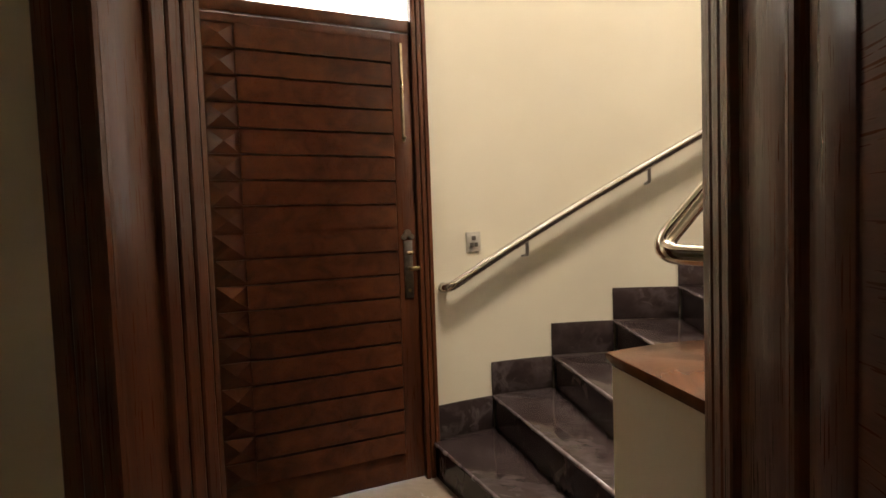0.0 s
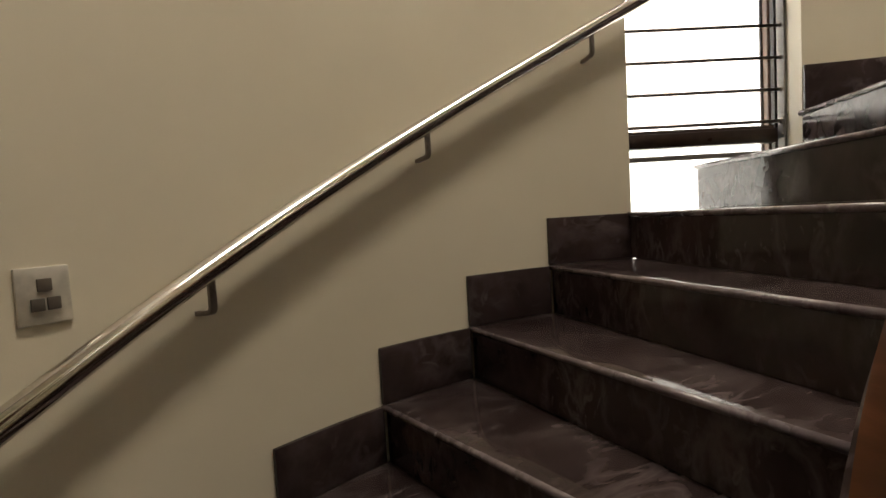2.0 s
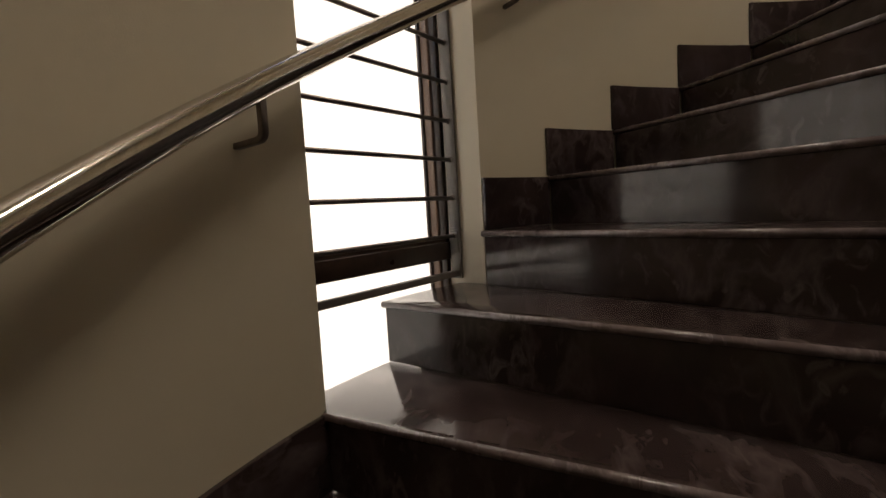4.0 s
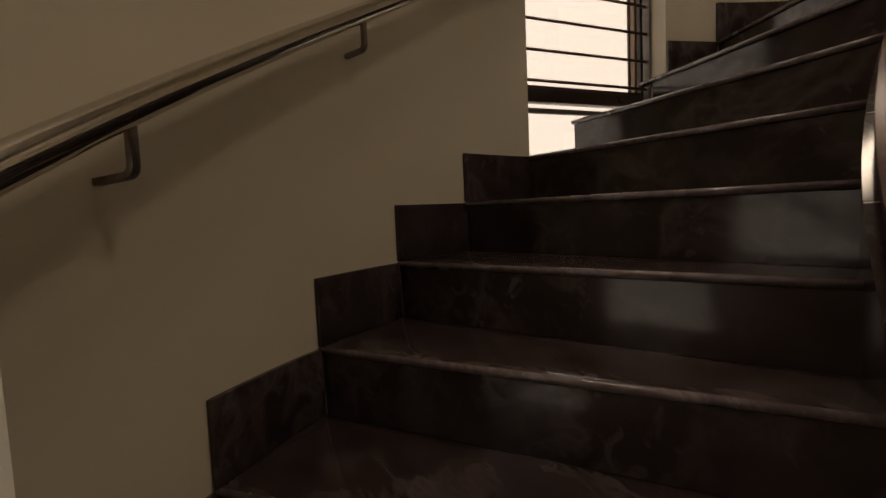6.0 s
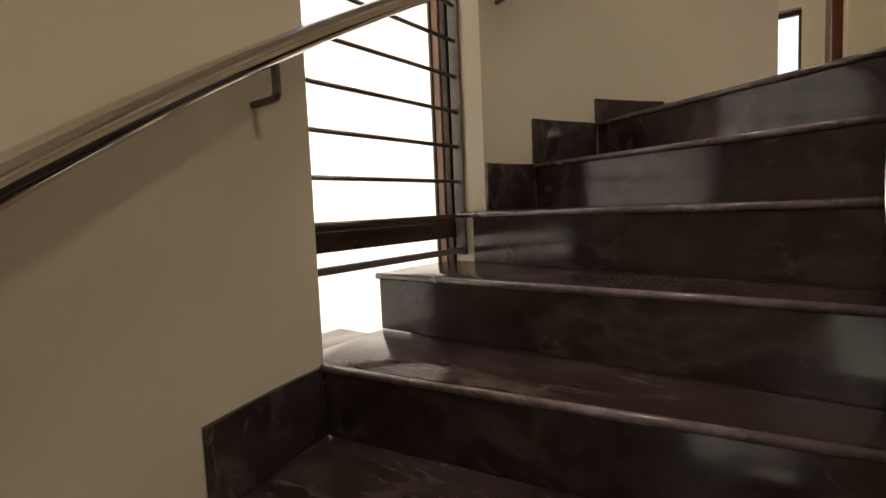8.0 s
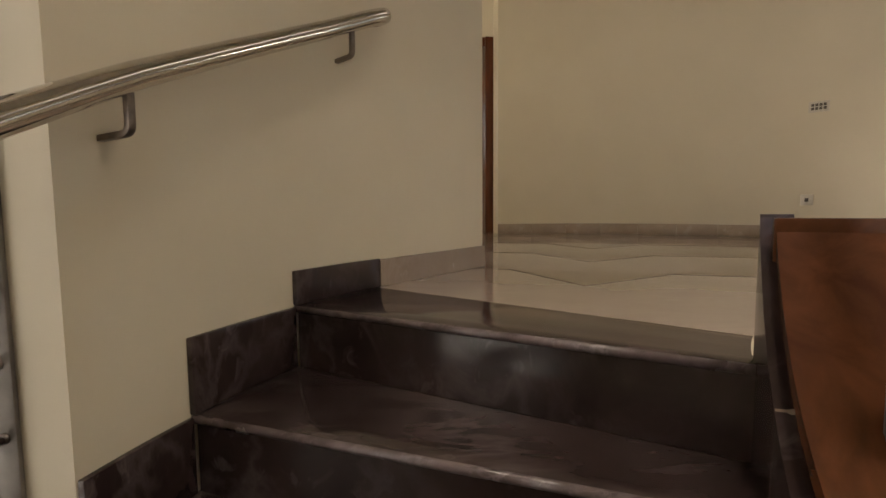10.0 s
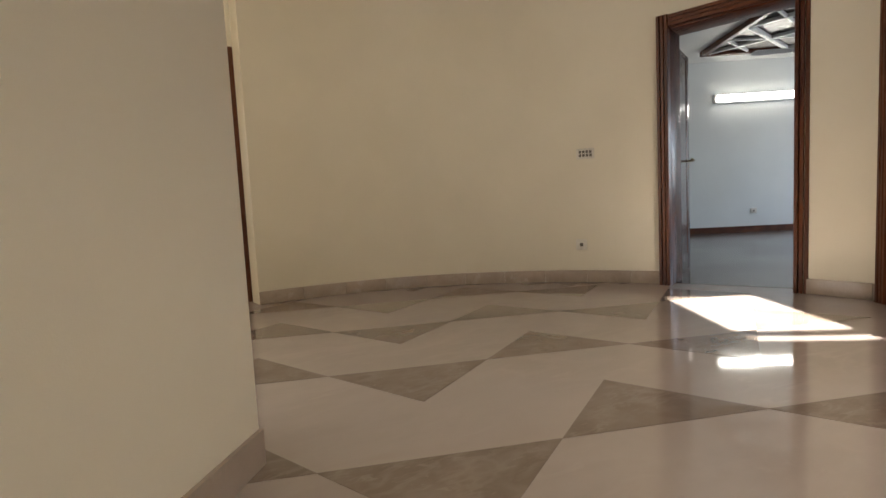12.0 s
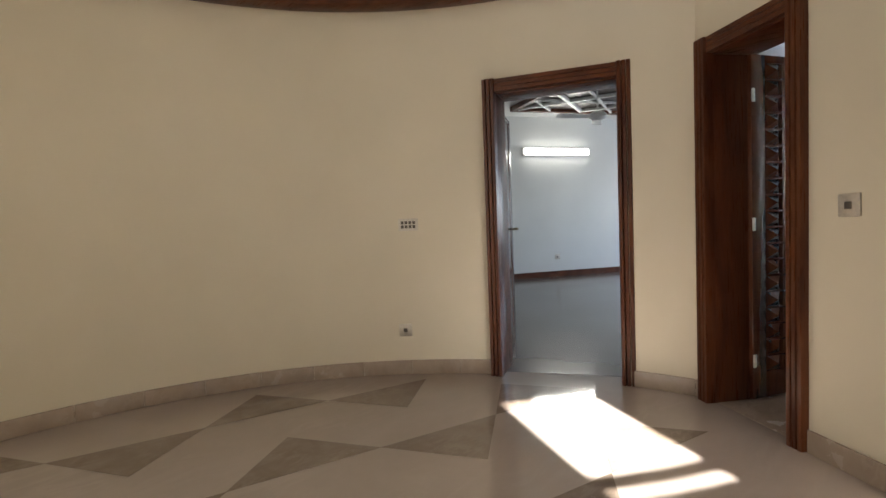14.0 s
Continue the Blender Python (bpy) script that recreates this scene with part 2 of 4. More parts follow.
def wall_line(name, p, q, z0, z1, thick, mat, label, holes=(), cat="wall"):
    """A straight wall from p to q; its thickness lies to the right of that way. holes: (start, end, bottom, top) along it."""
    p, q = Vector(p).to_2d(), Vector(q).to_2d()
    d = (q - p).normalized()
    nrm = Vector((d.y, -d.x))
    length = (q - p).length
    bm = bmesh.new()

    def block(s0, s1, a, b):
        if s1 - s0 > 1e-4 and b - a > 1e-4:
            prism([p + d * s0, p + d * s1, p + d * s1 + nrm * thick, p + d * s0 + nrm * thick], a, b, bm)
    at = 0.0
    for s0, s1, a, b in sorted(holes):
        block(at, s0, z0, z1)
        block(s0, s1, z0, a)
        block(s0, s1, b, z1)
        at = s1
    block(at, length, z0, z1)
    return setting(put(name, bm, mat), label, cat)


# ---- stairwell walls ----
WIN1, WIN2 = (75.3, 56.65), (9.6, -11.1)
A_END = -37.5
WEND = Vector((1.394, -1.992))
P_END = polar(A_END, R_WALL).to_2d()
W_TOP = 5.7


def sill(w):
    return 1.20 if w is WIN1 else 2.52


# unseen gap high in the wall, sized to shape the hall's sun patch
HIGH = (60.8, 47.6)
bm = bmesh.new()
ring(131.6, WIN1[0], R_WALL, R_OUT, 0, WELL_CEIL, bm=bm)
ring(134.5, 131.6, R_WALL, R_OUT, 3.1, WELL_CEIL, bm=bm)
ring(WIN1[1], WIN2[0], R_WALL, R_OUT, 0, 6.45, bm=bm)
ring(HIGH[1], WIN2[0], R_WALL, R_OUT, 6.45, WELL_CEIL, bm=bm)
ring(HIGH[0], HIGH[1], R_WALL, R_OUT, 7.63, WELL_CEIL, bm=bm)
ring(WIN1[1], HIGH[1], R_WALL, R_OUT, 6.45, 6.64, bm=bm)
ring(WIN2[1], A_END, R_WALL, R_OUT, 0, WELL_CEIL, bm=bm)
for w in (WIN1, WIN2):
    ring(*w, R_WALL, R_OUT, 0, sill(w) - 0.12, bm=bm)
    if w is WIN1:
        ring(w[0], HIGH[0], R_WALL, R_OUT, W_TOP, WELL_CEIL, bm=bm)
        ring(HIGH[0], w[1], R_WALL, R_OUT, W_TOP, 6.64, bm=bm)
    else:
        ring(*w, R_WALL, R_OUT, W_TOP, WELL_CEIL, bm=bm)
stair_wall = setting(put("wall_stairwell", bm, CREAM), "curved cream painted stairwell wall", "wall")
out = (polar(A_END, R_OUT).to_2d() - P_END).normalized()
d_end = (WEND - P_END).normalized()
n_end = Vector((d_end.y, -d_end.x)) * -1
bm = prism([P_END, WEND, WEND + n_end * 0.26, polar(A_END, R_OUT).to_2d()], 0, WELL_CEIL)
setting(put("wall_landing_end", bm, CREAM), "cream painted wall end beside the top landing", "wall")
# unseen bar across the high gap, splits the sun patch in two
bm = ring(HIGH[0], HIGH[1], 2.38, 2.42, 6.76, 6.832)
setting(put("trim_sun_gap_bar", bm, FRAME), "unseen dark bar that splits the sun patch in the hall", "window bar")


# ---- tall stair windows ----
def tall_window(name, w, floor_z, label):
    win = setting(new(name), label, "window")
    a_l, a_r = w
    b0, b1 = sill(w) - 0.12, W_TOP
    bm = ring(a_l, a_r, R_WALL + 0.001, R_OUT, b0, b0 + 0.03)
    part("window_sill", bm, WHITE, win, "white sill")
    r = 2.50
    pl, pr = polar(a_l, r), polar(a_r, r)
    ax = (pr - pl).normalized()
    turn = math.degrees(math.atan2(ax.y, ax.x))
    length = (pr - pl).length

    outward = Vector((-ax.y, ax.x, 0))

    def post(at, wide, deep, z0, z1, nm, off, mat):
        bm = bmesh.new()
        q = pl + ax * at + outward * off
        box(bm, pose(q.x, q.y, z0, 0, 0, turn), wide, deep, z1 - z0)
        return part(nm, bm, mat, win, bevel=0.003)
    post(length - 0.012, 0.022, 0.034, b0 + 0.03, b1, "window_frame", -0.006, FRAME)
    post(length - 0.017, 0.030, 0.032, b0 + 0.03, b1, "sash", 0.028, BRONZE)
    post(length - 0.021, 0.038, 0.012, b0 + 0.03, b1, "glazing_bead", 0.051, FRAME)
    post(0.018, 0.030, 0.06, b0 + 0.03, b1, "window_frame", 0.02, FRAME)
    mid = pl.lerp(pr, 0.5)
    zt = floor_z + 0.085
    while zt < b1:
        bm = bmesh.new()
        box(bm, pose(mid.x, mid.y, zt, 0, 0, turn), length, 0.06, 0.065)
        part("transom", bm, FRAME, win, bevel=0.005)
        bm = bmesh.new()
        box(bm, pose(mid.x, mid.y, zt + 0.066, 0, 0, turn), length, 0.03, 0.014)
        part("glazing_bead", bm, FRAME, win)
        zt += 2.35
    bm = bmesh.new()
    box(bm, pose(mid.x, mid.y, b0 + 0.03, 0, 0, turn), length - 0.02, 0.008, b1 - b0 - 0.03)
    g = part("pane", bm, GLASS, win)
    g.visible_shadow = False
    return win


def grille(w, floor_z):
    """The steel guard on the room side of a tall window."""
    g = tagged(new("window_grille"), "horizontal steel rods on an upright flat bar before the tall window", "window grille", "stair window grilles")
    r = 2.432
    pl, pr = polar(w[0] - 0.3, r), polar(w[1] + 0.25, r)
    ax = (pr - pl).normalized()
    turn = math.degrees(math.atan2(ax.y, ax.x))
    for k in range(26):
        z = floor_z + 0.035 + 0.139 * k
        if z > W_TOP - 0.1:
            break
        if k == 0:
            m_ = pl.lerp(pr, 0.5)
            bm = bmesh.new()
            box(bm, pose(m_.x, m_.y, z - 0.012, 0, 0, turn), (pr - pl).length, 0.026, 0.022)
            part("bottom_bar", bm, GREY_POST, g, bevel=0.002)
            continue
        bm = tube([(*pl.to_2d(), z), (*pr.to_2d(), z)], 0.0075 if k else 0.010, sides=8)
        part("rod", bm, DARK_STEEL, g, smooth=True)
        bm = tube([(*(pr - ax * 0.012).to_2d(), z), (*(pr + ax * 0.002).to_2d(), z)], 0.0115, sides=8)
        part("rod_socket", bm, DARK_STEEL, g, smooth=True)
    for at, q in ((0.011, pr), (0.011, pl)):
        bm = bmesh.new()
        box(bm, pose(q.x, q.y, floor_z + 0.015, 0, 0, turn), at, 0.046, W_TOP - floor_z - 0.03)
        part("upright_bar", bm, GREY_POST, g, bevel=0.002)
    clip = pr + ax * 0.012
    bm = bmesh.new()
    box(bm, pose(clip.x, clip.y, floor_z + 0.19, 0, 0, turn), 0.036, 0.05, 0.012)
    box(bm, pose(pr.x, pr.y, floor_z + 0.11, 0, 0, turn), 0.017, 0.03, 0.08)
    part("fixing_clip", bm, GREY_POST, g, "small welded fixing clip", bevel=0.002)
    return g


tall_window("window_1", WIN1, 8 * RISE, "tall bronze framed stairwell window with bright daylight")
tall_window("window_2", WIN2, 15 * RISE, "tall bronze framed stairwell window with bright daylight")
grille(WIN1, 8 * RISE)
grille(WIN2, 15 * RISE)

bm = ring(92, -58, 4.2, 4.25, -0.4, 7.45)
setting(put("backdrop", bm, BACKDROP), "plain overexposed daylight outside the stair windows", "backdrop")


# smooth grey block beyond the second window's glass
bm = bmesh.new()
box(bm, pose(3.02, -0.005, -0.4), 0.24, 0.85, 2.88)
setting(put("block_outside", bm, GREY_BLOCK, bevel=0.006), "smooth grey block outside the stair window", "parapet")

# ---- stair ----
stair = setting(new("staircase"), "curved flight of polished dark brown marble steps", "staircase")


TWIST = 2.5


def tread_end(n):
    return 2.412 if n in (8, 15) else (2.40 if n in (7, 14) else R_WALL - 0.002)


for n in range(1, 19):
    a0 = ang(n)
    a1 = ang(n + 1) - 0.4 if n < 18 else ang(n) - 9.5
    z = n * RISE
    r1 = tread_end(n)
    r_in = R_IN if n > 2 else 1.07
    bm = bmesh.new()
    if n in (7, 14, 8, 15):
        w = WIN1 if n < 10 else WIN2
        if n in (7, 14):
            outl = arc(a0, w[0] + 0.3, R_WALL - 0.002, 3) + arc(w[0] - 0.2, a1, r1, 4) + arc(a1 + TWIST, a0 + TWIST, r_in, 6)
        else:
            outl = arc(a0, max(w[1] + 0.2, a1), r1, 5) + (arc(w[1] - 0.1, a1, R_WALL - 0.002, 2) if a1 < w[1] else []) + arc(a1 + TWIST, a0 + TWIST, r_in, 6)
    elif n == 16:
        outl = arc(a0, WIN2[1] + 0.15, 2.375, 3) + arc(WIN2[1] - 0.05, a1, R_WALL - 0.002, 4) + arc(a1 + TWIST, a0 + TWIST, r_in, 6)
    else:
        outl = arc(a0, a1, r1, 5) + arc(a1 + (TWIST if n < 18 else 0.0), a0 + TWIST, r_in, 6)
    # the nosing stands proud of the riser
    nose = Vector((-math.sin(radians(a0)), math.cos(radians(a0)))) * 0.009
    outl[0] = Vector(outl[0]) + nose
    outl[-1] = Vector(outl[-1]) + nose
    prism(outl, z - 0.022, z, bm)
    tr = part("tread", bm, DARK_MARBLE, stair, bevel=0.006)
    pa, pb = Vector(outl[-1]), Vector(outl[0])
    edge = (pb - pa).normalized()
    nv = nose.normalized() * 0.002
    part("nosing", tube([(*(pa + edge * 0.004 + nv * -3.4), z - 0.0105), (*(pb - edge * 0.003 + nv * -3.4), z - 0.0105)], 0.0110, sides=14), NOSING, tr, "pale worn rounded marble edge with its highlight in the colour", smooth=True)
    bm = bmesh.new()
    prism([polar(a0 + TWIST, r_in).to_2d(), polar(a0, r1 - 0.01).to_2d(), polar(a0 - 0.5, r1 - 0.01).to_2d(), polar(a0 + TWIST - 0.9, r_in).to_2d()], z - RISE + 0.0005, z - 0.0225, bm)
    part("riser", bm, DARK_MARBLE, stair)
    # block of the step below
    bm = ring(a0 - 0.6, a1 - 0.2, r_in, R_WALL - 0.004, max(0, z - 0.30 if n > 3 else 0), z - 0.023, n=3)
    part("step_core", bm, CREAM, stair)
# stepped skirting on the wall
for n in list(range(1, 7)) + list(range(9, 14)) + [16, 17]:
    z = n * RISE
    a1 = ang(n + 1)
    if n == 6:
        a1 = WIN1[0] + 0.05
    if n == 13:
        a1 = WIN2[0] + 0.05
    bm = ring(WIN2[1] - 0.05 if n == 16 else WIN1[1] - 0.05 if n == 9 else ang(n) + 0.25, a1 + 0.26, R_WALL - 0.016, R_WALL - 0.001, z + 0.001, z + RISE - 0.004, n=4)
    part("skirting_piece", bm, DARK_MARBLE, stair, bevel=0.003)
bm = ring(ang(18) + 0.25, A_END + 0.1, R_WALL - 0.016, R_WALL - 0.001, TOP + 0.001, TOP + 0.105, n=6)
part("skirting_piece", bm, DARK_MARBLE, stair, bevel=0.003)


# ---- inner string wall with timber cap ----
def cap_z(a):
    z = 0.925 if a > 107.1 else 0.925 + (107.1 - a) * RISE / STEP
    return z + (0.09 * ((-13 - a) / 12) ** 2 if a < -13 else 0)


CAP_IN, CAP_OUT, CAP_END = 0.82, 1.085, -25.0
bm = ring(131.0, CAP_END, 0.845, 1.065, 0.0, lambda a: cap_z(a) - 0.034, n=84)
string_wall = setting(put("wall_string", bm, CREAM), "low cream painted wall inside the curved stair", "wall")
bm = prism([polar(131.0, 1.065).to_2d(), (-0.515, 0.385), (-0.38, 0.385), (-0.41, 0.70), polar(121, 0.845).to_2d()], 0, 0.89)
part("wall_end", bm, CREAM, string_wall)
for n in range(0, 18):
    lo = lambda a, n=n: max(0, n * RISE + 0.001)
    a0, a1 = ang(n + 0.0 if n else 1) if n else 131.0, ang(n + 1)
    if n < 3:
        continue
    bm = ring(a0 + 0.14, a1 + 0.29, 1.066, R_IN + 0.004, max(0, (n - 1) * RISE), lambda a: cap_z(a) - 0.085, n=4)
    part("string_tile", bm, DARK_MARBLE, stair)
    if n == 17:
        bm = ring(ang(18) + 0.14, CAP_END, 1.066, R_IN + 0.004, 16 * RISE, lambda a: cap_z(a) - 0.085, n=3)
        part("string_tile", bm, DARK_MARBLE, stair)

bm = ring(ang(3), CAP_END, 1.0655, R_IN + 0.0025, lambda a: cap_z(a) - 0.55, lambda a: cap_z(a) - 0.086, n=70)
part("grout", bm, SKIRT_MARBLE, stair, "pale joints between the string tiles")
bm = ring(107.1, CAP_END, CAP_IN, 1.10, lambda a: cap_z(a) - 0.036, cap_z, n=200)
cap = setting(put("trim_stair_cap", bm, WOOD_CAP), "polished brown wooden cap along the inner stair wall", "wood cap")
bm = prism([polar(131.5, 1.085).to_2d(), (-0.528, 0.372), (-0.365, 0.372), (-0.40, 0.715)] + [Vector(p) for p in arc(119, 107.1, CAP_IN, 5)] + [Vector(p) for p in arc(107.1, 131.0, 1.085, 8)], 0.891, 0.925)
part("cap_board", bm, WOOD_CAP, cap, bevel=0.004)
bm = ring(CAP_END + 0.6, CAP_END - 0.5, CAP_IN - 0.008, 1.104, cap_z(CAP_END) - 0.075, cap_z(CAP_END) + 0.004)
part("end_board", bm, WOOD_CAP, cap, bevel=0.004)


# ---- handrails ----
def rail_z(a):
    lift = float(np.interp(a, (-37, -30, -14, 0, 10, 20, 33, 45, 60, 80, 98, 115, 130),
                           (-0.004, 0.002, 0.028, 0.030, 0.030, 0.024, 0.014, 0.009, 0.007, 0.004, -0.008, -0.022, -0.030)))
    return 1.208 + (121.5 - a) * 0.02028 - max(0.0, -a) * 0.0014 + lift


wall_rail = tagged(new("handrail"), "round brushed steel handrail on brackets along the curved wall", "handrail", "stair handrails")
pts = rounded([polar(129.9, R_WALL - 0.004, rail_z(129.6)), polar(129.6, 2.232, rail_z(129.4)), polar(126.5, 2.232, rail_z(126.5))], 0.05)
pts += [polar(a, 2.232, rail_z(a)) for a in range(124, -35, -2)]
pts += rounded([polar(-35.2, 2.232, rail_z(-35.2)), polar(-37.45, 2.236, rail_z(-37.2)), polar(-37.5, R_WALL - 0.004, rail_z(-37.2))], 0.05)
part("rail", tube(pts, 0.0265, sides=24), STEEL, wall_rail, smooth=True)


def flat_bar(path, wide, thick, across):
    """A flat bar bent along path; its width lies along across."""
    bm = bmesh.new()
    path = [Vector(q) for q in path]
    rows = []
    for k, q in enumerate(path):
        d = (path[min(k + 1, len(path) - 1)] - path[max(k - 1, 0)]).normalized()
        n_ = d.cross(across).normalized() * thick / 2
        w_ = across * wide / 2
        rows.append([bm.verts.new(q + u) for u in (n_ + w_, n_ - w_, -n_ - w_, w_ - n_)])
    for u, v in zip(rows, rows[1:]):
        for k in range(4):
            bm.faces.new((u[k], u[(k + 1) % 4], v[(k + 1) % 4], v[k]))
    bm.faces.new(rows[0][::-1])
    bm.faces.new(rows[-1])
    return bm


for a in (117.5, 99.0, 80.3, 52.4, 33.5, 14.2, -13.6, -33.0):
    z = rail_z(a) - 0.022
    pts = rounded([polar(a, 2.232, z), polar(a, 2.232, z - 0.078), polar(a, R_WALL + 0.004, z - 0.086)], 0.016, 5)
    across = Vector((-math.sin(radians(a)), math.cos(radians(a)), 0))
    part("bracket", flat_bar(pts, 0.017, 0.012, across), DARK_STEEL, wall_rail, bevel=0.0015)


def inner_rail_z(a):
    return 1.305 + (119 - a) * RISE / STEP


balustrade = tagged(new("balustrade"), "steel balustrade with a thick tube rail on grey posts", "balustrade")
R_RAIL = 0.985
pts = rounded([Vector((0.53, 0.14, 1.18)), Vector((-0.562, 0.852, 1.236)), polar(110, R_RAIL, inner_rail_z(110) + 0.01)], 0.09, 8)
pts += [polar(a, R_RAIL, inner_rail_z(a)) for a in range(107, -25, -3)]
part("rail", tube(pts, 0.032, sides=20), STEEL, balustrade, smooth=True)
for a in (103.0, 72.5, 43.7, 14.9, -14.0):
    p = polar(a, R_RAIL, cap_z(a) + 0.002)
    bm = bmesh.new()
    box(bm, pose(p.x, p.y, p.z, 0, 0, a), 0.036, 0.036, 0.50)
    post = part("post", bm, GREY_POST, balustrade, bevel=0.004)
    part("post_rod", tube([p + Vector((0, 0, 0.5)), Vector((p.x, p.y, inner_rail_z(a) - 0.02))], 0.011, sides=10), STEEL, post, smooth=True)

# ---- ground floor ----
bm = prism([(-4.5, -4.5), (2.7, -4.5), (2.7, 2.7), (-4.5, 2.7)], -0.2, 0.0)
setting(put("floor", bm, SKIRT_MARBLE), "beige marble ground floor", "floor")
DOOR_Y0, DOOR_Y1 = -0.04, 0.36
DX0, DX1, DOOR_TOP = -1.845, -0.541, 2.62
DOOR_YL = 0.11
TEXT = "cream painted wall beside a wide doorway"
setting(wall_line("wall_doorway_left", (-4.2, DOOR_Y1), (DX0 - 0.03, DOOR_Y1), 0, 3.2, DOOR_Y1 - DOOR_YL, CREAM, TEXT), TEXT, "wall")
setting(wall_line("wall_doorway_right", (DX1 + 0.03, DOOR_Y1), (-0.36, DOOR_Y1), 0, 3.2, DOOR_Y1 - DOOR_Y0, CREAM, TEXT), TEXT, "wall")
setting(wall_line("wall_over_doorway", (DX0 - 0.03, DOOR_Y1), (DX1 + 0.03, DOOR_Y1), DOOR_TOP + 0.03, 3.2, DOOR_Y1 - DOOR_Y0, CREAM, TEXT), TEXT, "wall")


def reeded_board(name, m, width, depth, height, mat, parent, grooves=2, label=""):
    """An upright board with round-edged reeds on its front (local -y)."""
    bm = bmesh.new()
    k = grooves + 1
    w = width / k
    box(bm, m @ pose(0, depth * 0.30, 0), width, depth * 0.4, height)
    for s in range(k):
        x = -width / 2 + w * (s + 0.5)
        prof = [(x - w * 0.485, depth * 0.1), (x - w * 0.45, -depth * 0.38), (x - w * 0.34, -depth * 0.5), (x + w * 0.34, -depth * 0.5), (x + w * 0.45, -depth * 0.38), (x + w * 0.485, depth * 0.1)]
        lo = [bm.verts.new(m @ Vector((*q, 0))) for q in prof]
        hi = [bm.verts.new(m @ Vector((*q, height))) for q in prof]
        bm.faces.new(lo[::-1]), bm.faces.new(hi)
        for i in range(6):
            j = (i + 1) % 6
            bm.faces.new((lo[i], lo[j], hi[j], hi[i]))
    return part(name, bm, mat, parent, label)


doorway = setting(new("door_frame_1"), "dark polished wooden lining of a wide doorway", "door frame")
depth = DOOR_Y1 - DOOR_Y0
for x, turn, y0, y1, wide in ((DX1, -90, DOOR_Y0, DOOR_Y1, 0.11), (DX0, 90, DOOR_YL, DOOR_Y1 + 0.055, 0.18)):
    sgn = -1 if turn == -90 else 1
    reeded_board("jamb", pose(x - sgn * 0.0125 - sgn * 0.0, y1 - 0.085, 0, 0, 0, turn), 0.17, 0.03, DOOR_TOP, WOOD_V, doorway, 2)
    bm = bmesh.new()
    box(bm, pose(x - sgn * 0.03, (y0 + y1 - 0.165) / 2, 0), 0.03, y1 - 0.165 - y0 - 0.004, DOOR_TOP)
    part("jamb_rebate", bm, WOOD_V, doorway, bevel=0.003)
    for y, t2, cw in ((y1 + 0.012, 180, 0.11), (y0 - 0.012, 0, wide)):
        reeded_board("casing", pose(x - sgn * cw / 2, y, 0, 0, 0, t2), cw, 0.026, DOOR_TOP + 0.08, WOOD_V, doorway, 2)
bm = bmesh.new()
box(bm, pose((DX0 + DX1) / 2, (DOOR_Y0 + DOOR_Y1) / 2, DOOR_TOP), DX1 - DX0, depth, 0.03)
part("head", bm, WOOD_H, doorway)


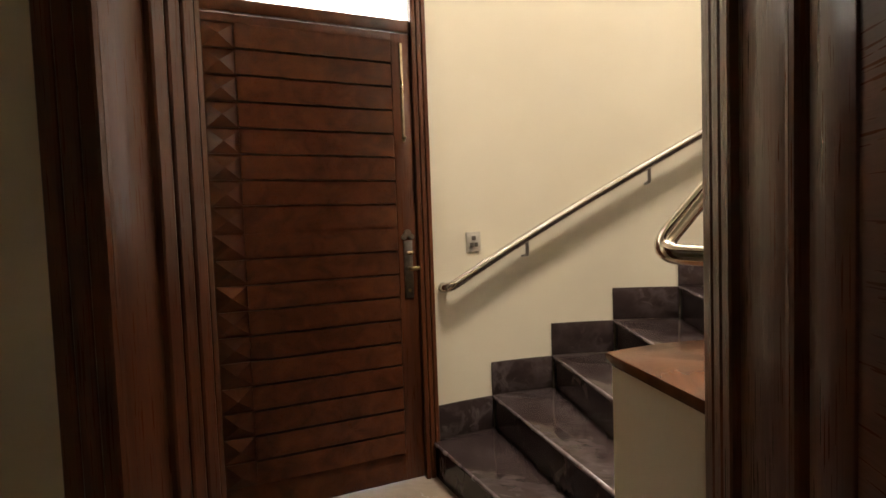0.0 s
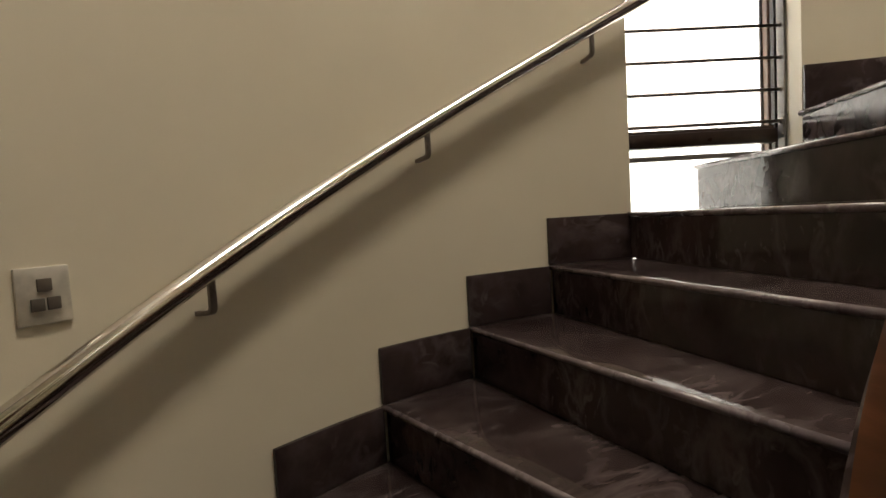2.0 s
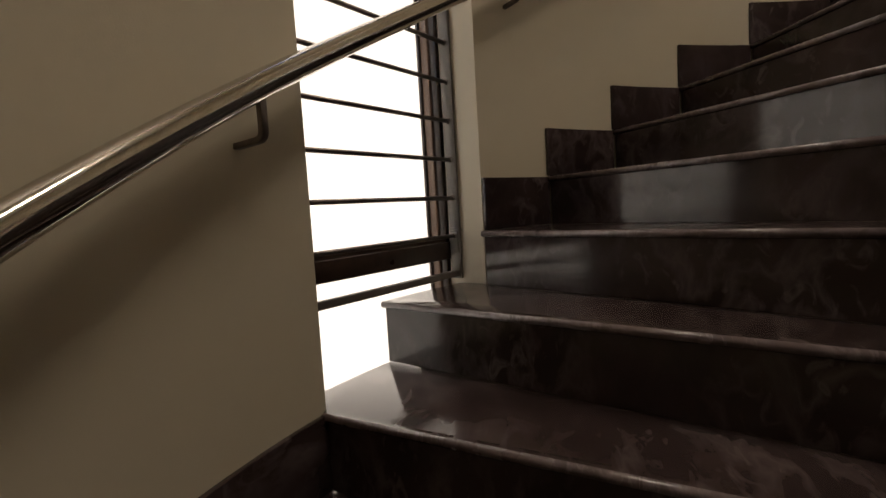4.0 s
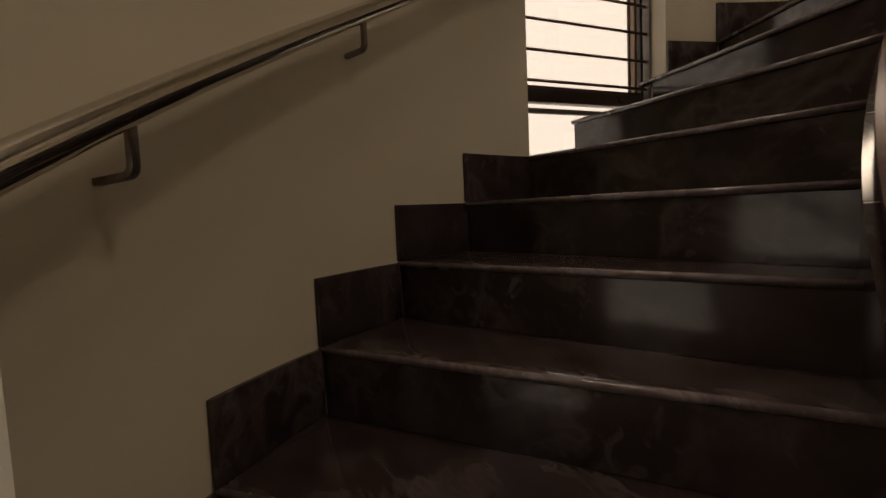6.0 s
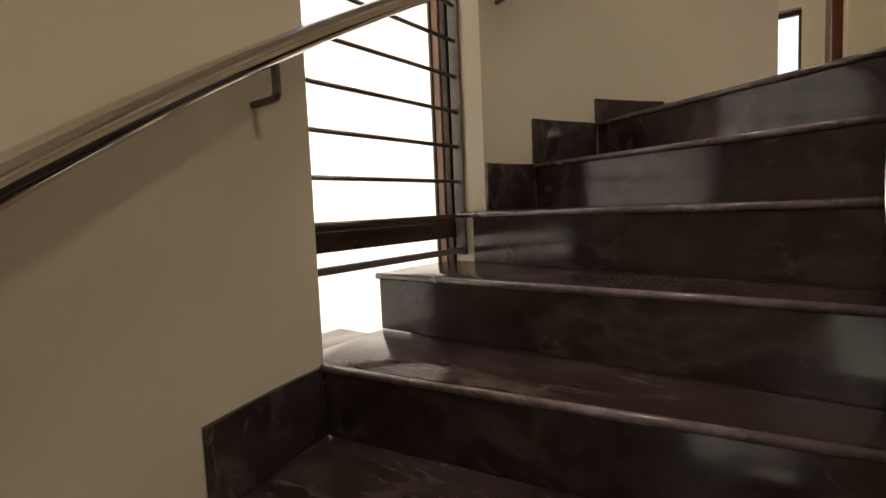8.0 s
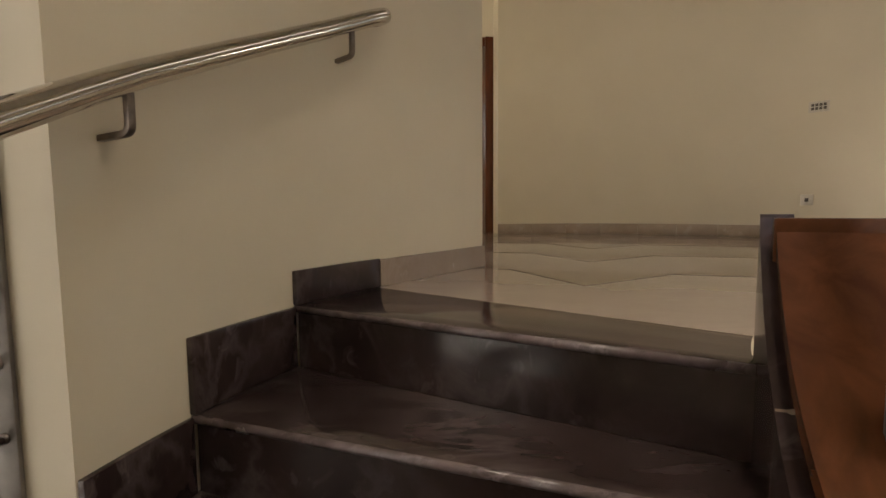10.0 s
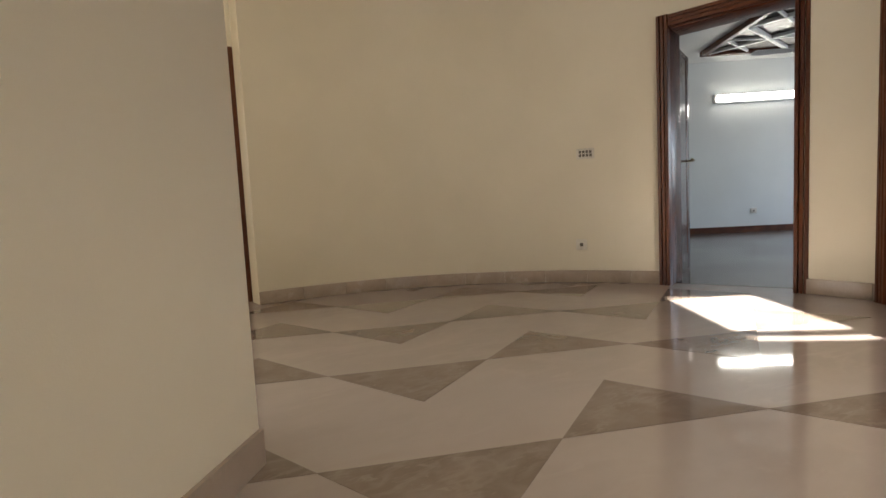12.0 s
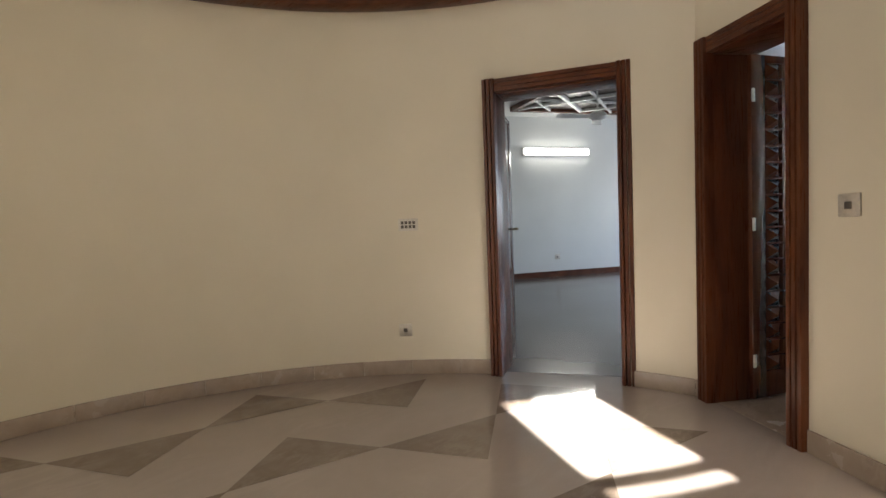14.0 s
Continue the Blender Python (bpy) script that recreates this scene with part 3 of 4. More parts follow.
# ---- doors ----
def panel_door(name, m, width, height, slats, label, handle=True, kind="structure", lock_side=1, base=0.15, facet=0.13, upright=None, level=None):
    """A flush-framed wooden door whose front (local -y) carries level slats with faceted ends. Local x runs across, origin at the foot's middle."""
    d = tagged(new(name), label, "door", kind=kind)
    d.matrix_world = m
    upright, level = upright or WOOD_V, level or WOOD_H
    stile, t = 0.10, 0.045
    for x in (-1, 1):
        bm = bmesh.new()
        box(bm, pose(x * (width - stile) / 2, 0, 0.004), stile, t, height - 0.004)
        part("stile", bm, upright, d, bevel=0.003)
    for z0, h in ((0.004, base - 0.004), (height - 0.04, 0.04)):
        bm = bmesh.new()
        box(bm, pose(0, 0, z0), width - 2 * stile, t, h)
        part("rail", bm, level, d, bevel=0.003)
    bm = bmesh.new()
    box(bm, pose(0, 0.006, base), width - 2 * stile, t - 0.02, height - base - 0.04)
    part("panel", bm, level, d)
    h = (height - base - 0.04) / slats
    W = width - 2 * stile - 0.012
    for k in range(slats):
        z = base + k * h
        bm = bmesh.new()
        x0, x1, y0, y1 = -W / 2, W / 2, -0.010, -0.042
        e = facet
        g = 0.006
        xe, ym = x0 + e, -0.030
        prism([(xe + 0.0015, y0), (x1, y0), (x1, ym - 0.004), (x1 - 0.004, ym - 0.008), (xe + 0.0015, ym - 0.008)], z + g, z + h - g, bm)
        v = [bm.verts.new(p) for p in ((x0, y0, z + g), (xe, y0, z + g), (xe, y0, z + h - g), (x0, y0, z + h - g))]
        u = [bm.verts.new(p) for p in ((x0, ym + 0.010, z + g), (xe, ym + 0.010, z + g), (xe, ym + 0.010, z + h - g), (x0, ym + 0.010, z + h - g))]
        tip = bm.verts.new((x0 + e / 2, y1 - 0.010, z + h / 2))
        bm.faces.new(v)
        for k in range(4):
            bm.faces.new((v[k], v[(k + 1) % 4], u[(k + 1) % 4], u[k]))
            bm.faces.new((u[k], u[(k + 1) % 4], tip))
        part("slat", bm, level, d)
    if handle:
        x = lock_side * (width / 2 - stile * 0.5)
        bm = bmesh.new()
        prism([(x + a, b) for a, b in ((-0.024, -0.030), (0.024, -0.030), (0.024, -0.0225), (-0.024, -0.0225))], 0.97, 1.27, bm)
        plate = part("lock_plate", bm, DARK_STEEL, d, "dark engraved lock plate", bevel=0.003)
        bm = bmesh.new()
        for dx, dz, r in ((0, 1.31, 0.020), (-0.02, 1.29, 0.015), (0.02, 1.29, 0.015)):
            tube([(x + dx, -0.0225, dz), (x + dx, -0.031, dz)], r, bm, 12)
        part("crest", bm, DARK_STEEL, plate)
        part("knob", tube([(x, -0.03, 1.205), (x, -0.055, 1.205), (x + 0.02, -0.06, 1.21)], 0.010, sides=10), BRASS, plate, "worn brass knob", smooth=True)
        part("lever", tube(rounded([(x, -0.03, 1.125), (x, -0.07, 1.125), (x + lock_side * 0.045, -0.074, 1.13)], 0.02), 0.010, sides=10), BRASS, plate, "worn brass lever", smooth=True)
        part("keyhole", tube([(x, -0.0295, 1.01), (x, -0.034, 1.01)], 0.009, sides=10), BRASS, plate)
    return d


L1 = polar(131.4, R_WALL).to_2d()
L0 = L1 - Vector((0.985, 0.702))
dl = (L1 - L0).normalized()
L_turn = math.degrees(math.atan2(dl.y, dl.x))
LH = 2.33
mid = L0.lerp(L1, 0.4917)
LW = (L1 - L0).length - 0.135
nl = Vector((dl.y, -dl.x))
door_l = panel_door("door_1", pose(mid.x - nl.x * 0.02, mid.y - nl.y * 0.02, 0.005, 0, 0, L_turn), LW, LH, 18, "closed red-brown wooden door with level faceted slats", lock_side=1)
bm = bmesh.new()
bx = LW / 2 - 0.05
box(bm, pose(bx, -0.027, 1.78), 0.014, 0.008, 0.50)
tb = part("tower_bolt", bm, BRASS, door_l, "long brass tower bolt", bevel=0.002)
part("bolt_knob", tube([(bx, -0.03, 1.80), (bx, -0.05, 1.80)], 0.009, sides=10), BRASS, tb, smooth=True)
fr = setting(new("door_frame_2"), "red-brown reeded wooden frame with a glazed transom", "door frame")
reeded_board("jamb", pose(*(L1 - dl * 0.035 + nl * 0.004), 0, 0, 0, L_turn), 0.085, 0.05, 3.1, WOOD_V, fr, 2)
reeded_board("jamb", pose(*(L0 + dl * 0.02 + nl * 0.004), 0, 0, 0, L_turn), 0.075, 0.05, 3.1, WOOD_V, fr, 2)
bm = bmesh.new()
box(bm, pose(mid.x - nl.x * 0.02, mid.y - nl.y * 0.02, LH + 0.012, 0, 0, L_turn), LW, 0.06, 0.06)
part("transom_bar", bm, WOOD_H, fr, bevel=0.004)
bm = bmesh.new()
box(bm, pose(mid.x - nl.x * 0.02, mid.y - nl.y * 0.02, 2.95, 0, 0, L_turn), LW, 0.06, 0.15)
part("head", bm, WOOD_H, fr, bevel=0.004)
bm = bmesh.new()
box(bm, pose(mid.x - nl.x * 0.02, mid.y - nl.y * 0.02, LH + 0.072, 0, 0, L_turn), LW, 0.006, 0.88)
part("pane", bm, GLASS, fr).visible_shadow = False
bm = bmesh.new()
q = mid - nl * 0.9
box(bm, pose(q.x, q.y, 1.8, 0, 0, L_turn), 2.2, 0.02, 1.5)
setting(put("backdrop_transom", bm, BACKDROP), "plain overexposed daylight behind the door transom", "backdrop")
setting(wall_line('wall_lobby_side', (-2.6, 0.3), L0 - dl * 0.01, 0, 3.2, -0.1, CREAM, 'plain cream wall'), 'plain cream wall', 'wall')
# the rest of the ground floor, closed round the walker
setting(wall_line("wall_lobby_far", (0.75, -0.45), (0.75, -4.2), 0, 3.2, -0.2, CREAM, "plain cream wall"), "plain cream wall", "wall")
setting(wall_line("wall_room_back", (-4.2, -4.2), (2.2, -4.2), 0, 3.2, 0.2, CREAM, "plain cream wall"), "plain cream wall", "wall")
setting(wall_line("wall_room_side", (-4.2, 0.36), (-4.2, -4.2), 0, 3.2, 0.2, CREAM, "plain cream wall"), "plain cream wall", "wall")

# open leaf at the doorway's jamb
leaf = panel_door("door_2", pose(DX1 + 0.045, DOOR_Y0 - 0.36, 0.005, 0, 0, 92), 0.64, DOOR_TOP - 0.03, 20, "open dark wooden door leaf folded back at the doorway", handle=False)


# ---- switches ----
def switch_plate(m, w, h, cols, rows, label, cat="light switch"):
    s = tagged(new("wall_switch"), label, cat)
    s.matrix_world = m
    bm = bmesh.new()
    box(bm, pose(0, -0.005, -h / 2), w, 0.010, h)
    part("plate", bm, PLATE, s, bevel=0.003)
    for i in range(cols):
        for j in range(rows):
            bm = bmesh.new()
            cw, ch = w * (0.78 if cols > 1 else 0.42) / cols, h * (0.66 if rows > 1 else 0.42) / rows
            box(bm, pose((i - (cols - 1) / 2) * cw, -0.012, (j - (rows - 1) / 2) * ch - ch * 0.40), cw * 0.72, 0.006, ch * 0.78)
            part("rocker", bm, SWITCH, s, bevel=0.0015)
    return s


p = polar(125.0, R_WALL, 1.252)
sw = switch_plate(pose(p.x, p.y, p.z, 0, 0, 125.0 - 90), 0.088, 0.108, 0, 0, "brushed metal switch plate with three dark rockers on the wall")
for dx, dz, wd in ((-0.013, -0.028, 0.022), (0.013, -0.028, 0.022), (0.0, 0.008, 0.024)):
    bm = bmesh.new()
    box(bm, pose(dx, -0.012, dz), wd, 0.006, 0.024)
    part("rocker", bm, SWITCH, sw, bevel=0.0015)

# ---- upper hall ----
bm = ring(ang(18) - 0.9, -228.5, 0.84, 2.30, TOP - 0.2, TOP - 0.0005, n=70)
setting(put("floor_slab", bm, CREAM), "plain slab under the upper hall", "slab")
bm = ring(ang(18) - 9.4, -228.5, 0.84, 6.6, TOP - 0.12, TOP, n=70)
hall_floor = setting(put("floor_hall", bm, CREAM_MARBLE), "polished cream marble hall floor inlaid with taupe triangles", "floor")
bm = ring(ang(18) - 0.9, -228.5, 2.3, 6.6, TOP - 0.3, TOP - 0.121, n=70)
setting(put("ceiling_lobby", bm, WHITE), "plain white ceiling slab", "ceiling")
bm = ring(A_END, -228.5, 2.30, 6.6, CEIL, CEIL + 0.15, n=60)
setting(put("ceiling_hall", bm, WHITE), "plain white hall ceiling", "ceiling")
bm = ring(A_END, -226, 2.30, 2.45, CEIL - 0.1, WELL_CEIL, n=60)
setting(put("wall_drum", bm, CREAM), "cream drum wall above the stairwell", "wall")
bm = ring(0, 360, 0.0001, 2.7, WELL_CEIL, WELL_CEIL + 0.1, n=48)
setting(put("ceiling_stairwell", bm, WHITE), "plain white stairwell ceiling", "ceiling")
bm = ring(134.4, 190, R_WALL, R_OUT, 3.2, WELL_CEIL)
setting(put("wall_upper_side", bm, CREAM), "plain cream wall", "wall")

# hall's curved wall with the opening of door A
DA0, DA1 = Vector((-1.73, -3.172)), Vector((-2.06, -2.300))


def hall_ang(p):
    return math.degrees(math.atan2(p[1] - HALL_C[1], p[0] - HALL_C[0]))


A0, A1 = hall_ang(DA0) - 1.0, hall_ang(DA1) + 1.0
A0, A1 = [a if a < 0 else a - 360 for a in (A0, A1)]
A_B = -179.2
A_L = -82.8
DOOR_H = 2.0
DOOR_IN = 1.925
bm = bmesh.new()
ring(A_L, A0, HALL_R, HALL_R + 0.2, TOP, CEIL, HALL_C, bm)
ring(A1, A_B, HALL_R, HALL_R + 0.2, TOP, CEIL, HALL_C, bm)
ring(A0, A1, HALL_R, HALL_R + 0.2, TOP + DOOR_IN + 0.03, CEIL, HALL_C, bm)
setting(put("wall_hall_curved", bm, CREAM), "curved cream painted wall of the upper hall", "wall")
hall_skirt = setting(new("baseboard_hall"), "beige marble skirting round the curved hall wall", "baseboard")
step = 7.2
for lo, hi in ((A_L, A0 + 0.9), (A1 - 0.9, A_B)):
    a = lo
    while a > hi + 0.2:
        b = max(a - step, hi)
        bm = ring(a - 0.02, b + 0.02, HALL_R - 0.014, HALL_R - 0.001, TOP + 0.001, TOP + 0.100, HALL_C, n=4)
        part("skirting_piece", bm, SKIRT_MARBLE, hall_skirt, bevel=0.003)
        a = b


def framed_opening(name, p, q, height, label, depth=0.24, mat=WOOD_V):
    """A reeded door casing between the outer corners p and q; the room that one looks from lies on the left of p to q."""
    f = setting(new(name), label, "door frame")
    p, q = Vector(p), Vector(q)
    d = (q - p).normalized()
    n_ = Vector((-d.y, d.x))
    turn = math.degrees(math.atan2(d.y, d.x))
    w = 0.085
    for at in (p + d * w / 2, q - d * w / 2):
        reeded_board("casing", pose(at.x, at.y, TOP, 0, 0, turn + 180), w, 0.075, height, mat, f, 2)
    m = p.lerp(q, 0.5)
    bm = bmesh.new()
    L = (q - p).length
    for k in range(3):
        box(bm, pose(m.x, m.y, TOP + height - w + k * w / 3 + 0.002, 0, 0, turn), L - 2 * w + 2 * w * (k + 1) / 3 - 0.004, 0.044 - 0.004 * (k % 2), w / 3 - 0.004)
    box(bm, pose(*(m - n_ * 0.008), TOP + height - w, 0, 0, turn), L - 0.004, 0.024, w)
    part("head_casing", bm, WOOD_H, f)
    for at, s in ((p + d * (w - 0.012), 1), (q - d * (w - 0.012), -1)):
        bm = bmesh.new()
        c = at - n_ * (depth / 2 + 0.02)
        box(bm, pose(c.x, c.y, TOP, 0, 0, turn), 0.026, depth, height - w + 0.02)
        part("jamb", bm, mat, f, bevel=0.003)
    bm = bmesh.new()
    c = m - n_ * (depth / 2 + 0.02)
    box(bm, pose(c.x, c.y, TOP + height - w - 0.008, 0, 0, turn), L - 2 * w, depth, 0.026)
    part("head_jamb", bm, WOOD_H, f, bevel=0.003)
    return f


framed_opening("door_frame_3", DA1, DA0, DOOR_H, "red-brown reeded wooden door frame in the curved wall")
DB0, DB1 = Vector((-2.045, -1.915)), Vector((-1.60, -1.385))
framed_opening("door_frame_4", DB1, DB0, DOOR_H, "red-brown reeded wooden door frame", 0.26)
db = (DB1 - DB0).normalized()
nb = Vector((-db.y, db.x))
B_END = DB1 + db * 0.75
setting(wall_line("wall_hall_side", DB1 - db * 0.07, B_END, TOP, CEIL, -0.2, CREAM, "cream painted hall wall"), "cream painted hall wall", "wall")
setting(wall_line("wall_over_door", DB0 - db * 0.06, DB1 - db * 0.071, TOP + DOOR_IN + 0.03, CEIL, -0.2, CREAM, "cream painted wall over the door"), "cream painted wall over the door", "wall")
setting(wall_line("wall_hall_back", B_END, B_END + Vector((-1.6, 0.8)), TOP, CEIL, -0.2, CREAM, "plain cream wall"), "plain cream wall", "wall")
bm = bmesh.new()
q = DB1 + db * 0.375
prism([DB1 + db * 0.004 + nb * -0.001, B_END - nb * 0.001, B_END - nb * 0.014, DB1 + db * 0.004 - nb * 0.014], TOP + 0.001, TOP + 0.1, bm)
part("skirting_piece", bm, SKIRT_MARBLE, hall_skirt)
# skirting of the landing's wall end
bm = prism([P_END - n_end * 0.001, WEND - n_end * 0.001, WEND - n_end * 0.014, P_END - n_end * 0.014], TOP + 0.001, TOP + 0.1)
part("skirting_piece", bm, SKIRT_MARBLE, hall_skirt)
# hall's far end with door L
setting(wall_line("wall_hall_end", (1.05, -5.3), (3.2, -5.3), TOP, CEIL, 0.2, CREAM, "plain cream wall with a window", holes=[(0.32, 1.40, TOP + 0.75, 4.97)]), "plain cream wall with a window", "wall")
window_end = setting(new("window_3"), "bright window with a dark top bar in the end room", "window")
for x, z, wx, wz in ((1.91, 4.92, 1.08, 0.05), (1.91, TOP + 0.75, 1.08, 0.04), (1.385, TOP + 0.79, 0.03, 0.711), (2.435, TOP + 0.79, 0.03, 0.711)):
    bm = bmesh.new()
    box(bm, pose(x, -5.42, z), wx, 0.05, wz)
    part("window_frame", bm, FRAME, window_end, bevel=0.004)
bm = bmesh.new()
box(bm, pose(1.91, -5.44, TOP + 0.79), 1.02, 0.006, 0.711)
part("pane", bm, GLASS, window_end).visible_shadow = False
bm = bmesh.new()
box(bm, pose(1.95, -6.1, TOP + 0.3), 2.6, 0.02, 2.2)
setting(put("backdrop_end_room", bm, glow("pale_sky_light", (0.90, 0.96, 1.0), 0.2)), "plain pale daylight outside the end room", "backdrop")
setting(wall_line("wall_hall_flank", (3.2, -5.4), (3.2, -2.2), TOP, CEIL, 0.2, CREAM, "plain cream wall"), "plain cream wall", "wall")
setting(wall_line("wall_hall_return", (3.3, -2.2), WEND + n_end * 0.2, TOP, CEIL, -0.2, CREAM, "plain cream wall"), "plain cream wall", "wall")
f5 = setting(new("door_frame_5"), "dark red-brown wooden door frame at the end of the curved wall", "door frame")
for at, w, dd in (((1.085, -4.84), 0.10, 0.05), ((1.125, -5.06), 0.05, 0.40)):
    bm = bmesh.new()
    box(bm, pose(at[0], at[1], TOP, 0, 0, 8), w, dd, DOOR_H)
    part("jamb", bm, WOOD_V, f5, bevel=0.006)
bm = bmesh.new()
box(bm, pose(1.55, -4.86, TOP + DOOR_H - 0.085, 0, 0, 0), 0.95, 0.05, 0.085)
part("head_casing", bm, WOOD_H, f5, bevel=0.006)
setting(wall_line("wall_over_end_door", (1.02, -4.84), (3.2, -4.84), TOP + DOOR_H, CEIL, 0.2, CREAM, "cream wall over the door"), "cream wall over the door", "wall")

# door leaves of the upper hall
leaf_b = panel_door("door_4", pose(-2.427, -1.548, TOP + 0.006, 0, 0, 149.8), 0.62, 1.90, 19, "dark red-brown wooden door with faceted slats standing ajar", handle=False, upright=WOOD_GLOSS, level=WOOD_GLOSS, facet=0.10)

bm = ring(-95, -172, HALL_R - 0.13, HALL_R - 0.001, 5.935, 6.02, HALL_C)
setting(put("trim_cornice", bm, WOOD_H, bevel=0.01), "dark red-brown wooden cornice round the curved wall", "cornice")

# ---- inlaid triangles ----
U = Vector((-0.9537, 0.3007))
V = Vector((0.3007, 0.9537))
ORIGIN = Vector((0.152, -3.146))
BASE, HEIGHT = 0.685, 0.392
tri_mesh = {}


def tri_piece(up):
    if up not in tri_mesh:
        bm = prism([(0, 0), (BASE, 0), (BASE / 2, HEIGHT if up else -HEIGHT)], 0, 0.0015)
        bmesh.ops.recalc_face_normals(bm, faces=bm.faces)
        me = bpy.data.meshes.new("inlay")
        bm.to_mesh(me)
        bm.free()
        me.materials.append(BROWN_MARBLE)
        tri_mesh[up] = me
    return tri_mesh[up]


def in_hall(p):
    r, a = p.length, math.degrees(math.atan2(p.y, p.x))
    far = (p - Vector(HALL_C)).length
    return far < HALL_R - 0.02 and r > 0.9 and not (ang(18) - 9.4 < a < 134) and (p - DB1).dot(Vector((db.y, -db.x))) > 0.02


for row in range(-6, 8):
    for col in range(-8, 9):
        p = ORIGIN + V * (0.786 * row) + U * (BASE * col)
        up = col % 2 != 0
        q = [p, p + U * BASE, p + U * (BASE / 2) + V * (HEIGHT if up else -HEIGHT)]
        if sum(in_hall(x) for x in q) < 3:
            continue
        o = new("inlay", tri_piece(up))
        o.parent = hall_floor
        o.matrix_world = Matrix.LocRotScale((p.x, p.y, TOP + 0.0002), Euler((0, 0, math.atan2(U.y, U.x))), None) @ Matrix.Diagonal((1, -1, 1, 1))

# hall switches and socket
for a, z, w, h, cols, rows, text in ((-140.6, 4.477, 0.14, 0.085, 4, 2, "wide brushed metal switch plate with eight dark rockers"),
                                     (-139.6, 3.735, 0.088, 0.088, 1, 1, "square brushed metal socket plate low on the wall")):
    pt = (HALL_C[0] + HALL_R * math.cos(radians(a)), HALL_C[1] + HALL_R * math.sin(radians(a)))
    switch_plate(pose(pt[0], pt[1], z, 0, 0, a - 90), w, h, cols, rows, text, "light switch" if cols > 1 else "socket")
q = DB1 + db * 0.185
switch_plate(pose(q.x, q.y, 4.486, 0, 0, math.degrees(math.atan2(db.y, db.x))), 0.09, 0.09, 1, 1, "square metal switch plate beside the door")

# ---- room beyond door A ----
RC = Vector((-1.95, -2.76))
RU, RN = Vector((-0.85, 0.527)), Vector((-0.527, -0.85))


def room(u, v):
    return RC + RU * u + RN * v


RH = 2.92
bm = prism([room(-0.45, 0.36), room(0.42, -0.20), room(7.2, 0.3), room(7.2, 5.35), room(-0.9, 5.35), room(-0.9, 0.5)], TOP - 0.1, TOP + 0.002)
setting(put("floor_room", bm, TILE_FLOOR), "polished grey floor of the far room", "floor")
setting(wall_line("wall_room_far", room(-0.9, 5.3), room(7.2, 5.3), TOP, TOP + RH, -0.2, COOL, "pale wall of the far room"), "pale wall of the far room", "wall")
setting(wall_line("wall_room_left", room(-0.5, 0.42), room(-0.5, 5.3), TOP, TOP + RH, -0.2, COOL, "pale wall of the far room"), "pale wall of the far room", "wall")
setting(wall_line("wall_room_right", room(7.0, 0.4), room(7.0, 5.3), TOP, TOP + RH, 0.2, COOL, "pale wall with an unseen window opening", holes=[(1.2, 3.8, TOP + 0.8, TOP + 2.3)]), "pale wall with an unseen window opening", "wall")
setting(wall_line("wall_room_near", room(1.20, 0.35), room(7.0, 0.35), TOP, TOP + RH, 0.2, COOL, "pale wall of the far room"), "pale wall of the far room", "wall")
bm = prism([room(-0.9, -0.3), room(7.2, -0.3), room(7.2, 5.35), room(-0.9, 5.35)], TOP + RH, TOP + RH + 0.1)
setting(put("ceiling_room", bm, WHITE), "plain white ceiling of the far room", "ceiling")
bm = prism([room(-0.49, 5.298), room(6.99, 5.298), room(6.99, 5.28), room(-0.49, 5.28)], TOP, TOP + 0.10)
setting(put("baseboard_room", bm, WOOD_H), "dark red-brown wooden skirting", "baseboard")
q = room(6.9, 2.5)
# cool area light added for the daylight of the unseen opening
area("room_sky_fill", (q.x, q.y, TOP + 1.6), (*room(0, 2.5), TOP + 1.0), 2.4, 1.4, 6.2, (0.82, 0.89, 1.0))

# added out of view to shut the gap by the jamb against sky light
setting(wall_line("wall_room_corner", room(0.50, -0.16), room(1.30, 0.36), TOP, TOP + RH, 0.1, COOL, "unseen pale wall piece that keeps sky light out"), "unseen pale wall piece that keeps sky light out", "wall")


def room_pose(u, v, z, turn=0.0):
    q = room(u, v)
    return pose(q.x, q.y, TOP + z, 0, 0, math.degrees(math.atan2(RU.y, RU.x)) + turn)


# tube light on the far wall
light = tagged(new("tube_light"), "lit fluorescent tube in a white batten on the far wall", "tube light")
bm = bmesh.new()
box(bm, room_pose(3.03, 5.27, 2.215), 1.36, 0.05, 0.15)
part("batten", bm, FAN_WHITE, light, bevel=0.01)
bm = bmesh.new()
box(bm, room_pose(3.03, 5.215, 2.235), 1.30, 0.06, 0.11)
part("diffuser", bm, TUBE, light, bevel=0.02)
q = room(3.03, 5.16)
area("tube_light_glow", (q.x, q.y, TOP + 2.29), (*room(3.03, 0), TOP + 1.2), 1.25, 0.08, 0.75, (1.0, 0.95, 0.80))
q = room(3.02, 5.3)
switch_plate(pose(q.x, q.y, TOP + 0.36, 0, 0, math.degrees(math.atan2(RU.y, RU.x))), 0.1, 0.09, 1, 1, "small grey socket plate on the far wall", "socket")

